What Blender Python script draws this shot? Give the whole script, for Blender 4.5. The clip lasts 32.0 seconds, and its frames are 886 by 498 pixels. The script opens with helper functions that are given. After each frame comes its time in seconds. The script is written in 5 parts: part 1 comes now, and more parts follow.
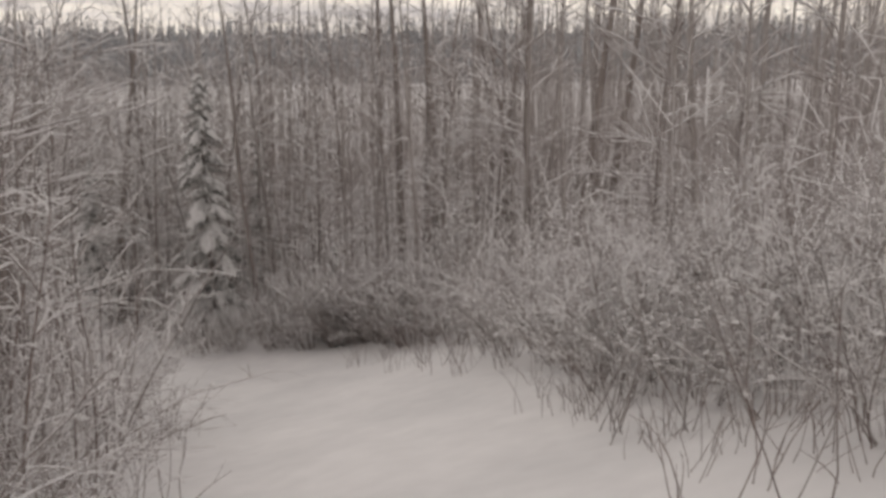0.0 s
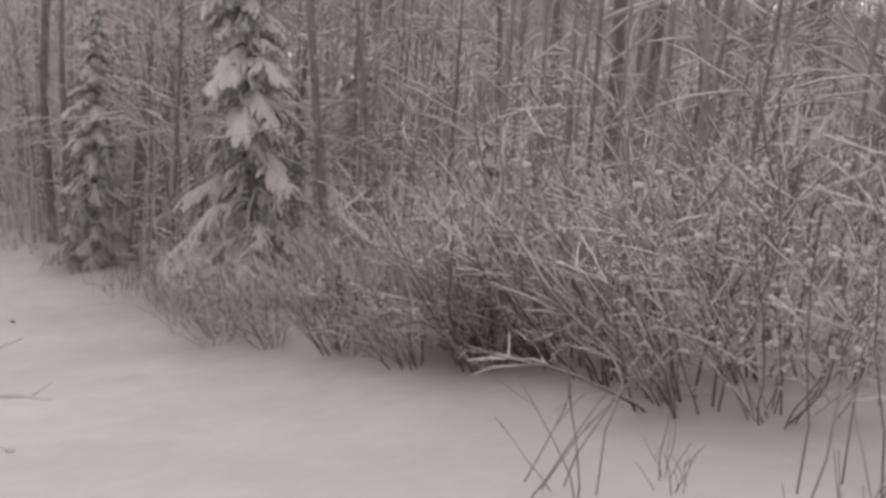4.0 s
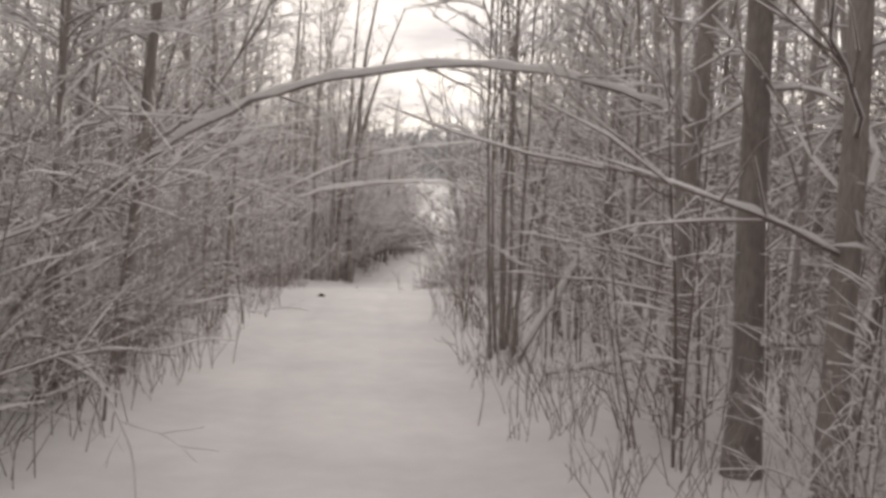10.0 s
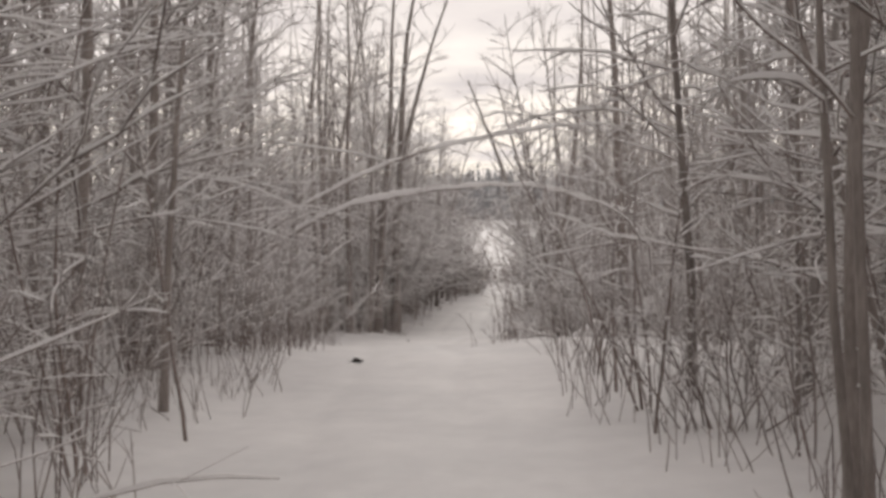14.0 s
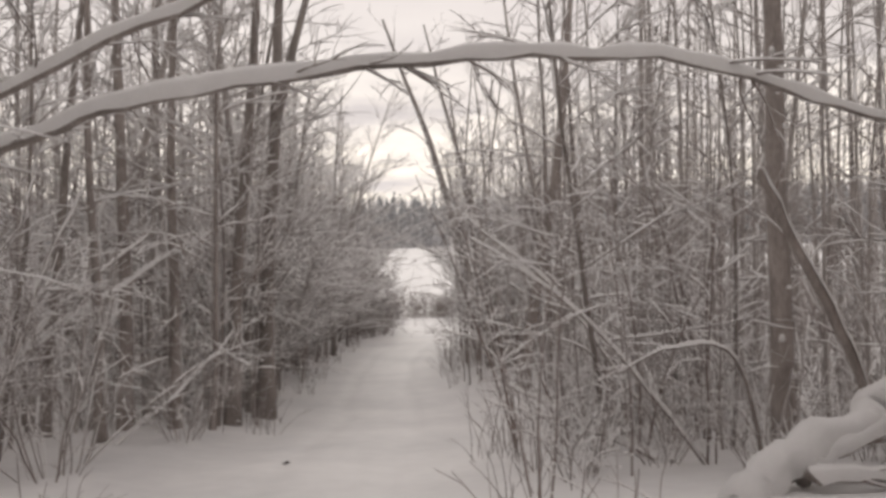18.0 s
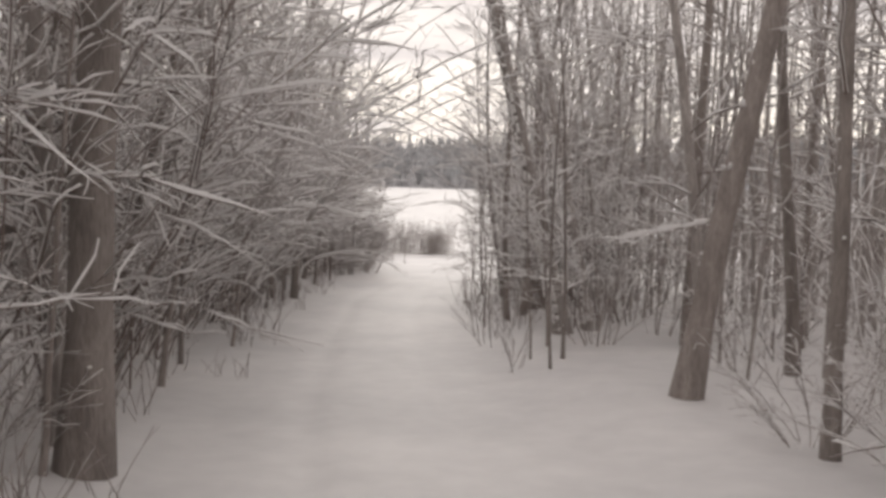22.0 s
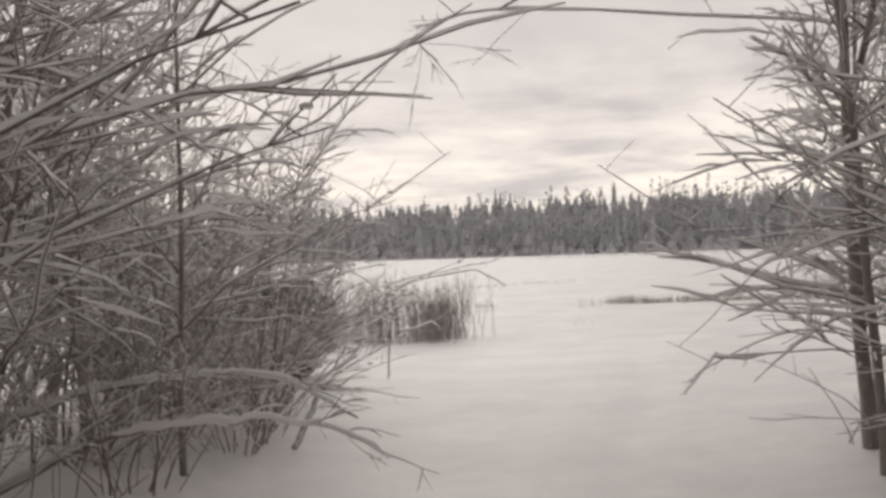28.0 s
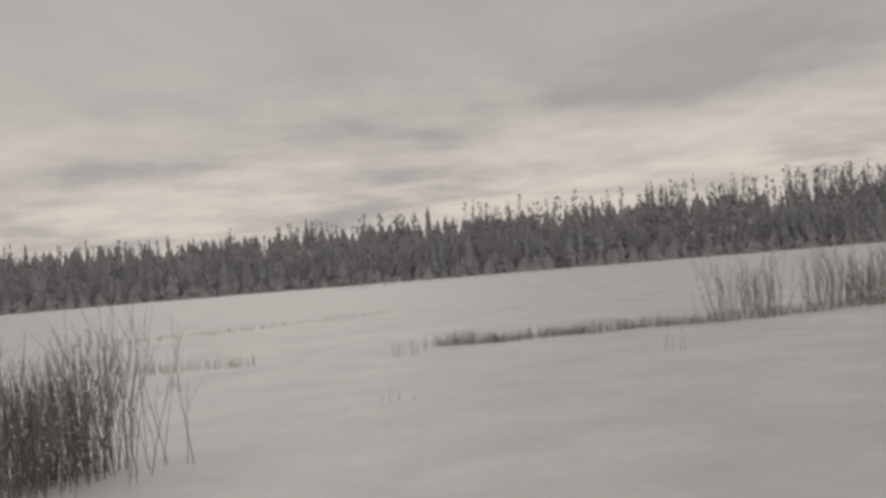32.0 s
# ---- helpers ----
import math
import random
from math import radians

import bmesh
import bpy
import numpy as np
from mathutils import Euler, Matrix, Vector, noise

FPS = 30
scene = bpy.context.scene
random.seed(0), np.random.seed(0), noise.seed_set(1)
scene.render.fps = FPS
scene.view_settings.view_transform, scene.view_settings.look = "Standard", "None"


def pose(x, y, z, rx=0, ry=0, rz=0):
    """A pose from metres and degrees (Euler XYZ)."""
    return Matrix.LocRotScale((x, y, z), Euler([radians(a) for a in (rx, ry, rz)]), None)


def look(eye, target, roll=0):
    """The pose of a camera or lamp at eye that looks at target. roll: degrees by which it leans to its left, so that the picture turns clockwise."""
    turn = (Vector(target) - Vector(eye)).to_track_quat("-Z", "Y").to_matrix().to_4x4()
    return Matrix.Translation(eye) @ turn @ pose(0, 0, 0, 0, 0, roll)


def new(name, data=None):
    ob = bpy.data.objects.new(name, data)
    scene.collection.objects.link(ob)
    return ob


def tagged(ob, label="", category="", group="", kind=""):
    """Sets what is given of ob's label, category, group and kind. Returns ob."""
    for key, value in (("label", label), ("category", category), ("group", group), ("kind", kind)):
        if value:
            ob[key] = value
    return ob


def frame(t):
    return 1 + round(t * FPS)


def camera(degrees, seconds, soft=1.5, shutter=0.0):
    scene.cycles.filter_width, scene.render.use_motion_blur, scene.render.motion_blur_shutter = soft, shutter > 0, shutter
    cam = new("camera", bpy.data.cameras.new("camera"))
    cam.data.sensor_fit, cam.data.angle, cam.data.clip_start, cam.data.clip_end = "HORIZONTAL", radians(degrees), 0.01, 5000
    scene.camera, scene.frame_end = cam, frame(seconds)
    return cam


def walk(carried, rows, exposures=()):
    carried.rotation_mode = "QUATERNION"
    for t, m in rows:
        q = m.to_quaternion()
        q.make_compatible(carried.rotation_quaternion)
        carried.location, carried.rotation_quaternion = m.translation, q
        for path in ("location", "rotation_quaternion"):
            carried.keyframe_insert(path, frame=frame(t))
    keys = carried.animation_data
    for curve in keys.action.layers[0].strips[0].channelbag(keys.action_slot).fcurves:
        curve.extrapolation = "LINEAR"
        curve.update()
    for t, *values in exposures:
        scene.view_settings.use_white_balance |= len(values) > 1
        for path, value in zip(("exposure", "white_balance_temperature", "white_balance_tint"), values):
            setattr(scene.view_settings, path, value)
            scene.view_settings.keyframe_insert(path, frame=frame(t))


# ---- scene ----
cam = camera(52.5, 32.0, soft=3.4)
PATH = [
    (0, (-4.477, -56.701, 16.644), (-3.270, -55.169, 16.198), 0.2),
    (0.5, (-3.656, -55.483, 16.223), (-2.446, -53.954, 15.777), 1.0),
    (1, (-2.783, -54.227, 15.771), (-1.584, -52.688, 15.331), 1.7),
    (1.5, (-1.903, -52.906, 15.298), (-0.715, -51.364, 14.838), 2.8),
    (2, (-0.986, -51.390, 14.735), (0.181, -49.839, 14.253), 5.2),
    (2.5, (-0.027, -49.873, 14.225), (1.126, -48.305, 13.764), 5.6),
    (4.5, (2.979, -42.764, 11.933), (3.857, -41.049, 11.397), 4.2),
    (5, (3.522, -40.727, 11.297), (4.273, -38.953, 10.758), 5.0),
    (5.5, (3.817, -38.681, 10.702), (4.396, -36.821, 10.247), 3.3),
    (6, (3.914, -36.649, 10.152), (4.332, -34.737, 9.742), 4.2),
    (6.5, (4.088, -34.707, 9.651), (4.442, -32.781, 9.243), 2.3),
    (7, (4.016, -32.808, 9.236), (4.219, -30.851, 8.874), 2.8),
    (7.5, (3.967, -31.057, 8.803), (3.936, -29.083, 8.480), 0.4),
    (8, (3.865, -29.448, 8.559), (3.881, -27.469, 8.275), -0.6),
    (8.5, (3.796, -27.911, 8.246), (3.816, -25.927, 7.989), -0.5),
    (9, (3.618, -26.454, 8.021), (3.594, -24.467, 7.793), 0.4),
    (9.5, (3.480, -25.038, 7.833), (3.395, -23.050, 7.631), -0.9),
    (10, (3.302, -23.709, 7.614), (3.209, -21.721, 7.415), 1.6),
    (10.5, (3.112, -22.404, 7.403), (2.990, -20.418, 7.196), 0.5),
    (11, (2.924, -21.212, 7.253), (2.767, -19.232, 7.018), -0.1),
    (11.5, (2.722, -20.119, 7.073), (2.574, -18.135, 6.867), 2.4),
    (12, (2.596, -19.056, 6.926), (2.421, -17.074, 6.724), -0.2),
    (12.5, (2.435, -17.997, 6.812), (2.269, -16.010, 6.650), -0.1),
    (13, (2.158, -16.800, 6.636), (1.943, -14.818, 6.472), -0.7),
    (13.5, (1.959, -15.624, 6.521), (1.756, -13.638, 6.394), -1.8),
    (15.5, (1.074, -9.267, 6.050), (0.973, -7.271, 5.973), 2.5),
    (16, (0.830, -7.264, 5.930), (0.778, -5.265, 5.873), 1.1),
    (16.5, (0.475, -5.160, 5.766), (0.443, -3.161, 5.703), 1.9),
    (17, (0.236, -3.264, 5.650), (0.243, -1.265, 5.600), 0.5),
    (17.5, (0.073, -1.437, 5.541), (0.128, 0.562, 5.499), 0.3),
    (18, (0.000, 0.000, 5.486), (0.060, 1.999, 5.448), -1.1),
    (18.5, (-0.104, 1.397, 5.358), (-0.034, 3.395, 5.335), -0.6),
    (19, (-0.313, 2.752, 5.228), (-0.317, 4.751, 5.190), -0.8),
    (19.5, (-0.633, 4.172, 5.054), (-0.731, 6.168, 4.988), 1.3),
    (20, (-0.915, 5.592, 4.845), (-1.091, 7.581, 4.720), 1.3),
    (20.5, (-1.054, 7.022, 4.679), (-1.183, 9.013, 4.542), 0.6),
    (21, (-1.161, 8.593, 4.401), (-1.249, 10.585, 4.252), 1.7),
    (21.5, (-1.166, 10.313, 4.122), (-1.187, 12.304, 3.931), 2.0),
    (22, (-1.005, 12.191, 3.954), (-0.877, 14.180, 3.793), 1.7),
    (22.5, (-0.913, 14.029, 3.783), (-0.642, 16.006, 3.651), 3.5),
    (23, (-0.747, 15.833, 3.582), (-0.454, 17.810, 3.510), 2.6),
    (23.5, (-0.729, 17.807, 3.295), (-0.519, 19.794, 3.198), 2.4),
    (24, (-0.719, 19.821, 3.114), (-0.568, 21.813, 3.018), 1.3),
    (24.5, (-0.859, 21.971, 2.922), (-0.755, 23.967, 2.879), 1.0),
    (25, (-0.931, 24.127, 2.805), (-0.875, 26.126, 2.788), 0.2),
    (25.5, (-1.040, 26.352, 2.647), (-1.012, 28.351, 2.639), -1.1),
    (27.5, (-0.937, 34.801, 2.208), (-0.808, 36.797, 2.215), -2.0),
    (28, (-0.776, 36.801, 2.146), (-0.563, 38.790, 2.150), -1.9),
    (28.5, (-0.533, 38.745, 2.081), (-0.250, 40.725, 2.107), -2.3),
    (29, (-0.208, 40.649, 2.012), (0.137, 42.619, 2.043), -2.2),
    (29.5, (0.222, 42.581, 1.958), (0.642, 44.536, 1.986), -1.8),
    (30, (0.854, 44.482, 1.896), (1.413, 46.402, 1.919), -1.5),
    (30.5, (1.565, 46.276, 1.847), (2.263, 48.150, 1.883), -1.9),
    (31, (2.356, 47.997, 1.779), (3.143, 49.835, 1.807), -3.9),
    (31.5, (2.901, 49.597, 1.735), (3.653, 51.450, 1.768), -4.9),
    (32, (3.188, 51.163, 1.700), (3.801, 53.066, 1.749), -4.7),
]
walk(cam, [(t, look(eye, target, roll)) for t, eye, target, roll in PATH],
     exposures=((0, -0.12, 6500, 10), (2.5, 0.06, 6500, 10), (5, 0.36, 6500, 10), (7.5, 0.47, 6500, 10), (10, 0.38, 6500, 10), (13, 0.26, 6500, 10), (16, 0.12, 6500, 10), (19, 0.2, 6500, 10), (22, 0.36, 6500, 10), (25, 0.44, 6500, 10), (27.5, 0.1, 6500, 10), (28.5, -0.2, 6500, 9), (30, -0.6, 6500, 7), (32, -0.74, 6500, 8)))

# ---------------------------------------------------------------- sky and light
world = bpy.data.worlds.new("overcast_sky")
world.use_nodes = True
scene.world = world
wn, wl = world.node_tree.nodes, world.node_tree.links
wn.clear()
w_out = wn.new("ShaderNodeOutputWorld")
w_bg = wn.new("ShaderNodeBackground")
w_tc = wn.new("ShaderNodeTexCoord")
w_sep = wn.new("ShaderNodeSeparateXYZ")
wl.new(w_tc.outputs["Generated"], w_sep.inputs[0])


def wmath(op, a, b=None, clamp=False):
    n = wn.new("ShaderNodeMath")
    n.operation, n.use_clamp = op, clamp
    for i, v in enumerate((a, b)):
        if v is None:
            continue
        if isinstance(v, (int, float)):
            n.inputs[i].default_value = v
        else:
            wl.new(v, n.inputs[i])
    return n.outputs[0]


def wramp(fac, stops):
    n = wn.new("ShaderNodeValToRGB")
    wl.new(fac, n.inputs[0])
    el = n.color_ramp.elements
    while len(el) < len(stops):
        el.new(0.5)
    for e, (p, c) in zip(el, stops):
        e.position, e.color = p, (*c, 1)
    return n.outputs[0]


def wmix(kind, fac, a, b):
    n = wn.new("ShaderNodeMix")
    n.data_type, n.blend_type = "RGBA", kind
    for sock, v in ((n.inputs[0], fac), (n.inputs[6], a), (n.inputs[7], b)):
        if isinstance(v, (int, float)):
            sock.default_value = v
        elif isinstance(v, tuple):
            sock.default_value = (*v, 1)
        else:
            wl.new(v, sock)
    return n.outputs[2]


up = wmath("MAXIMUM", w_sep.outputs[2], 0.0)
flat = wmath("ADD", up, 0.10)
comb = wn.new("ShaderNodeCombineXYZ")
wl.new(wmath("DIVIDE", w_sep.outputs[0], flat), comb.inputs[0])
wl.new(wmath("DIVIDE", w_sep.outputs[1], flat), comb.inputs[1])
cloud = wn.new("ShaderNodeTexNoise")
wl.new(comb.outputs[0], cloud.inputs["Vector"])
cloud.inputs["Scale"].default_value, cloud.inputs["Detail"].default_value = 0.55, 6.0
cloud.inputs["Roughness"].default_value, cloud.inputs["Distortion"].default_value = 0.52, 0.5
deck = wramp(cloud.outputs[0], ((0.30, (0.50, 0.458, 0.45)), (0.5, (0.605, 0.552, 0.536)), (0.70, (0.72, 0.655, 0.622))))
glow = wramp(up, ((0.0, (0.90, 0.81, 0.70)), (0.085, (1.0, 0.905, 0.795)), (0.2, (0.82, 0.755, 0.70)), (0.36, (0.60, 0.55, 0.535))))
shreds = wn.new("ShaderNodeTexNoise")
wl.new(comb.outputs[0], shreds.inputs["Vector"])
shreds.inputs["Scale"].default_value, shreds.inputs["Detail"].default_value, shreds.inputs["Roughness"].default_value = 1.3, 7.0, 0.6
break_up = wramp(wmath("ADD", wmath("MULTIPLY", shreds.outputs[0], 0.55), wmath("MULTIPLY", cloud.outputs[0], 0.45)), ((0.40, (0.05,) * 3), (0.58, (1.0,) * 3)))
low = wramp(up, ((0.02, (1.0,) * 3), (0.15, (0.85,) * 3), (0.34, (0.0,) * 3)))
fac = wmath("MULTIPLY", break_up, low, True)
sky_col = wmix("MIX", fac, deck, glow)
zenith = wramp(up, ((0.3, (1.18,) * 3), (0.62, (1.0,) * 3), (1.0, (1.05,) * 3)))
sky_col = wmix("MULTIPLY", 1.0, sky_col, zenith)
wl.new(sky_col, w_bg.inputs[0])
w_bg.inputs[1].default_value = 1.0
wl.new(w_bg.outputs[0], w_out.inputs[0])

sun = new("sun", bpy.data.lights.new("sun", "SUN"))
sun.data.energy, sun.data.angle, sun.data.color = 0.6, radians(25), (1.0, 0.95, 0.88)
sun.matrix_world = look((0, 60, 22), (-8, 0, 0))

# ---------------------------------------------------------------- materials


def material(name, base, second, rough=0.8, scale=8.0, fine=60.0, bump=0.3, frost=0.0, frost_at=(0.35, 0.75), stretch=(1, 1, 1), metal=0.0, random_tone=0.15, grain=(0.78, 1.12)):
    """Two colours mixed by coarse and fine grain, bump, and snow dusted on what faces up (frost 0 to 1)."""
    m = bpy.data.materials.new(name)
    m.use_nodes = True
    nodes, links = m.node_tree.nodes, m.node_tree.links
    b = nodes["Principled BSDF"]
    b.inputs["Roughness"].default_value, b.inputs["Metallic"].default_value = rough, metal
    tc = nodes.new("ShaderNodeTexCoord")
    mp = nodes.new("ShaderNodeMapping")
    mp.inputs["Scale"].default_value = stretch
    links.new(tc.outputs["Object"], mp.inputs[0])
    n1, n2 = nodes.new("ShaderNodeTexNoise"), nodes.new("ShaderNodeTexNoise")
    for n, s, d in ((n1, scale, 4), (n2, fine, 3)):
        n.inputs["Scale"].default_value, n.inputs["Detail"].default_value = s, d
        links.new(mp.outputs[0], n.inputs["Vector"])

    def mix(kind, f, a, c):
        n = nodes.new("ShaderNodeMix")
        n.data_type, n.blend_type = "RGBA", kind
        for sock, v in ((n.inputs[0], f), (n.inputs[6], a), (n.inputs[7], c)):
            if isinstance(v, float):
                sock.default_value = v
            elif isinstance(v, tuple):
                sock.default_value = (*v, 1)
            else:
                links.new(v, sock)
        return n.outputs[2]

    r1 = nodes.new("ShaderNodeValToRGB")
    r1.color_ramp.elements[0].position, r1.color_ramp.elements[1].position = 0.35, 0.65
    links.new(n1.outputs[0], r1.inputs[0])
    col = mix("MIX", r1.outputs[0], base, second)
    r2 = nodes.new("ShaderNodeValToRGB")
    r2.color_ramp.elements[0].position, r2.color_ramp.elements[1].position = 0.3, 0.7
    r2.color_ramp.elements[0].color = (grain[0],) * 3 + (1,)
    r2.color_ramp.elements[1].color = (grain[1],) * 3 + (1,)
    links.new(n2.outputs[0], r2.inputs[0])
    col = mix("MULTIPLY", 1.0, col, r2.outputs[0])
    if random_tone:
        info = nodes.new("ShaderNodeObjectInfo")
        mr = nodes.new("ShaderNodeMapRange")
        mr.inputs[3].default_value, mr.inputs[4].default_value = 1 - random_tone, 1 + random_tone
        links.new(info.outputs["Random"], mr.inputs[0])
        hsv = nodes.new("ShaderNodeHueSaturation")
        links.new(mr.outputs[0], hsv.inputs["Value"])
        links.new(col, hsv.inputs["Color"])
        col = hsv.outputs[0]
    if frost:
        geo = nodes.new("ShaderNodeNewGeometry")
        sep = nodes.new("ShaderNodeSeparateXYZ")
        links.new(geo.outputs["Normal"], sep.inputs[0])
        add = nodes.new("ShaderNodeMath")
        add.operation = "MULTIPLY_ADD"
        links.new(n1.outputs[0], add.inputs[0])
        add.inputs[1].default_value = 0.7
        links.new(sep.outputs[2], add.inputs[2])
        mr = nodes.new("ShaderNodeMapRange")
        mr.inputs[1].default_value, mr.inputs[2].default_value = frost_at[0] + 0.35, frost_at[1] + 0.35
        mr.inputs[3].default_value, mr.inputs[4].default_value = 0.0, frost
        links.new(add.outputs[0], mr.inputs[0])
        col = mix("MIX", mr.outputs[0], col, (0.83, 0.82, 0.81))
    links.new(col, b.inputs["Base Color"])
    bp = nodes.new("ShaderNodeBump")
    bp.inputs["Strength"].default_value, bp.inputs["Distance"].default_value = bump, 0.02
    sm = nodes.new("ShaderNodeMath")
    sm.operation = "ADD"
    links.new(n1.outputs[0], sm.inputs[0])
    links.new(n2.outputs[0], sm.inputs[1])
    links.new(sm.outputs[0], bp.inputs["Height"])
    links.new(bp.outputs[0], b.inputs["Normal"])
    return m


SNOW = material("snow", (0.88, 0.87, 0.86), (0.77, 0.765, 0.76), 0.65, 0.45, 3.2, 0.3, random_tone=0, grain=(0.955, 1.02))
SNOW_LUMP = material("lying_snow", (0.95, 0.94, 0.93), (0.92, 0.91, 0.90), 0.7, 9, 60, 0.2, random_tone=0.02, grain=(0.95, 1.02))
nt = SNOW_LUMP.node_tree
glow_through = nt.nodes.new("ShaderNodeBsdfTranslucent")
glow_through.inputs["Color"].default_value = (0.92, 0.91, 0.90, 1)
blend = nt.nodes.new("ShaderNodeMixShader")
blend.inputs[0].default_value = 0.2
nt.links.new(nt.nodes["Principled BSDF"].outputs[0], blend.inputs[1])
nt.links.new(glow_through.outputs[0], blend.inputs[2])
nt.links.new(blend.outputs[0], nt.nodes["Material Output"].inputs["Surface"])
BARK = material("grey_brown_bark", (0.375, 0.335, 0.31), (0.26, 0.229, 0.213), 0.9, 7, 45, 0.6, 0.75, (0.5, 0.9), (1, 1, 0.25))
PALE = material("pale_poplar_bark", (0.47, 0.435, 0.41), (0.35, 0.32, 0.30), 0.88, 5, 38, 0.55, 0.7, (0.5, 0.9), (1, 1, 0.3))
TWIG = material("reddish_brown_twigs", (0.30, 0.243, 0.219), (0.20, 0.163, 0.148), 0.85, 6, 40, 0.3, 0.78, (0.05, 0.6))
DRY = material("dry_tan_reeds", (0.40, 0.35, 0.30), (0.30, 0.258, 0.22), 0.85, 3, 30, 0.2, 0.5, (0.2, 0.8))
NEEDLE = material("dark_green_needles", (0.31, 0.315, 0.285), (0.225, 0.232, 0.206), 0.8, 5, 70, 0.5, 0.8, (-0.05, 0.55))
FROSTED = material("frosted_far_twigs", (0.44, 0.382, 0.358), (0.34, 0.293, 0.276), 0.9, 2, 14, 0.2, 0.95, (-0.15, 0.45), random_tone=0)
# Far shore: haze is painted into these pale base colours; the frost is slight.
FAR_CONIFER = material("hazed_far_spruce_needles", (0.37, 0.385, 0.395), (0.31, 0.322, 0.33), 0.9, 0.4, 3, 0.2, 0.15, (0.3, 0.8), random_tone=0.15)
FAR_SCRUB = material("hazed_far_shore_scrub", (0.44, 0.44, 0.45), (0.37, 0.37, 0.38), 0.9, 0.08, 1.2, 0.2, 0.15, (0.3, 0.8), random_tone=0)
FAR_WOOD = material("hazed_far_branches", (0.48, 0.485, 0.495), (0.42, 0.425, 0.435), 0.9, 0.05, 1.0, 0.2, 0.15, (0.3, 0.8), random_tone=0)
PAINT = material("yellow_car_paint", (0.55, 0.36, 0.035), (0.48, 0.31, 0.03), 0.35, 3, 50, 0.05, 0.0)
BLACK = material("black_plastic", (0.022, 0.023, 0.026), (0.035, 0.036, 0.04), 0.55, 4, 60, 0.1, 0.25, (0.6, 1.0))
RUBBER = material("black_rubber", (0.018, 0.018, 0.019), (0.03, 0.03, 0.03), 0.85, 6, 60, 0.2, 0.2, (0.5, 1.0))
STEEL = material("grey_steel", (0.32, 0.32, 0.33), (0.25, 0.25, 0.26), 0.4, 6, 60, 0.1, metal=0.8)
LEAF = material("withered_leaf", (0.06, 0.045, 0.035), (0.035, 0.028, 0.024), 0.8, 30, 120, 0.4)
GLASS = material("dark_window_glass", (0.02, 0.024, 0.026), (0.025, 0.028, 0.03), 0.08, 2, 20, 0.0)
PLATE = material("pale_plate", (0.6, 0.6, 0.58), (0.5, 0.5, 0.5), 0.5, 6, 60, 0.0)
RED = bpy.data.materials.new("red_tail_lens")
RED.use_nodes = True
RED.node_tree.nodes["Principled BSDF"].inputs["Base Color"].default_value = (0.55, 0.02, 0.02, 1)
RED.node_tree.nodes["Principled BSDF"].inputs["Emission Color"].default_value = (1.0, 0.06, 0.05, 1)
RED.node_tree.nodes["Principled BSDF"].inputs["Emission Strength"].default_value = 0.15

# ---------------------------------------------------------------- mesh helpers


class Build:
    """Vertices and faces of one mesh."""

    def __init__(self):
        self.v, self.f = [], []

    def mesh(self, name, mat, smooth=True):
        me = bpy.data.meshes.new(name)
        me.from_pydata(self.v, [], self.f)
        me.materials.append(mat)
        if smooth:
            me.polygons.foreach_set("use_smooth", [True] * len(me.polygons))
        me.update()
        return me


def part(name, b, mat, parent, label="", smooth=True):
    me = b if isinstance(b, bpy.types.Mesh) else b.mesh(name, mat, smooth)
    ob = new(name, me)
    ob.parent = parent
    if label:
        ob["label"] = label
    if name in ("lying_snow", "crown", "twigs", "needles", "brushwood", "boughs", "reed_mass", "withered_leaves"):
        ob["kind"] = "stuff"
    return ob


def thing(name, label, category, group="", kind="", at=None):
    ob = tagged(new(name), label, category, group, kind)
    if at is not None:
        ob.matrix_basis = at
    return ob


def tube(b, pts, rads, n=5, cap=False):
    base = len(b.v)
    last = len(pts) - 1
    for i, p in enumerate(pts):
        t = (pts[min(i + 1, last)] - pts[max(i - 1, 0)])
        if t.length < 1e-9:
            t = Vector((0, 0, 1))
        t.normalize()
        ref = Vector((1, 0, 0)) if abs(t.x) < 0.8 else Vector((0, 1, 0))
        s = t.cross(ref).normalized()
        u = s.cross(t)
        for k in range(n):
            a = 2 * math.pi * k / n
            q = p + (s * math.cos(a) + u * math.sin(a)) * rads[i]
            b.v.append((q.x, q.y, q.z))
    for i in range(last):
        for k in range(n):
            a0, a1 = base + i * n + k, base + i * n + (k + 1) % n
            b.f.append((a0, a0 + n, a1 + n, a1))
    if cap:
        b.f.append(tuple(base + k for k in range(n)))
        b.f.append(tuple(base + last * n + n - 1 - k for k in range(n)))


TENT = ((-1, 0), (0.1, 1), (1, 0))
ROUND = ((-0.95, -0.55), (-0.88, 0.52), (0.05, 1), (0.88, 0.52), (0.95, -0.55))


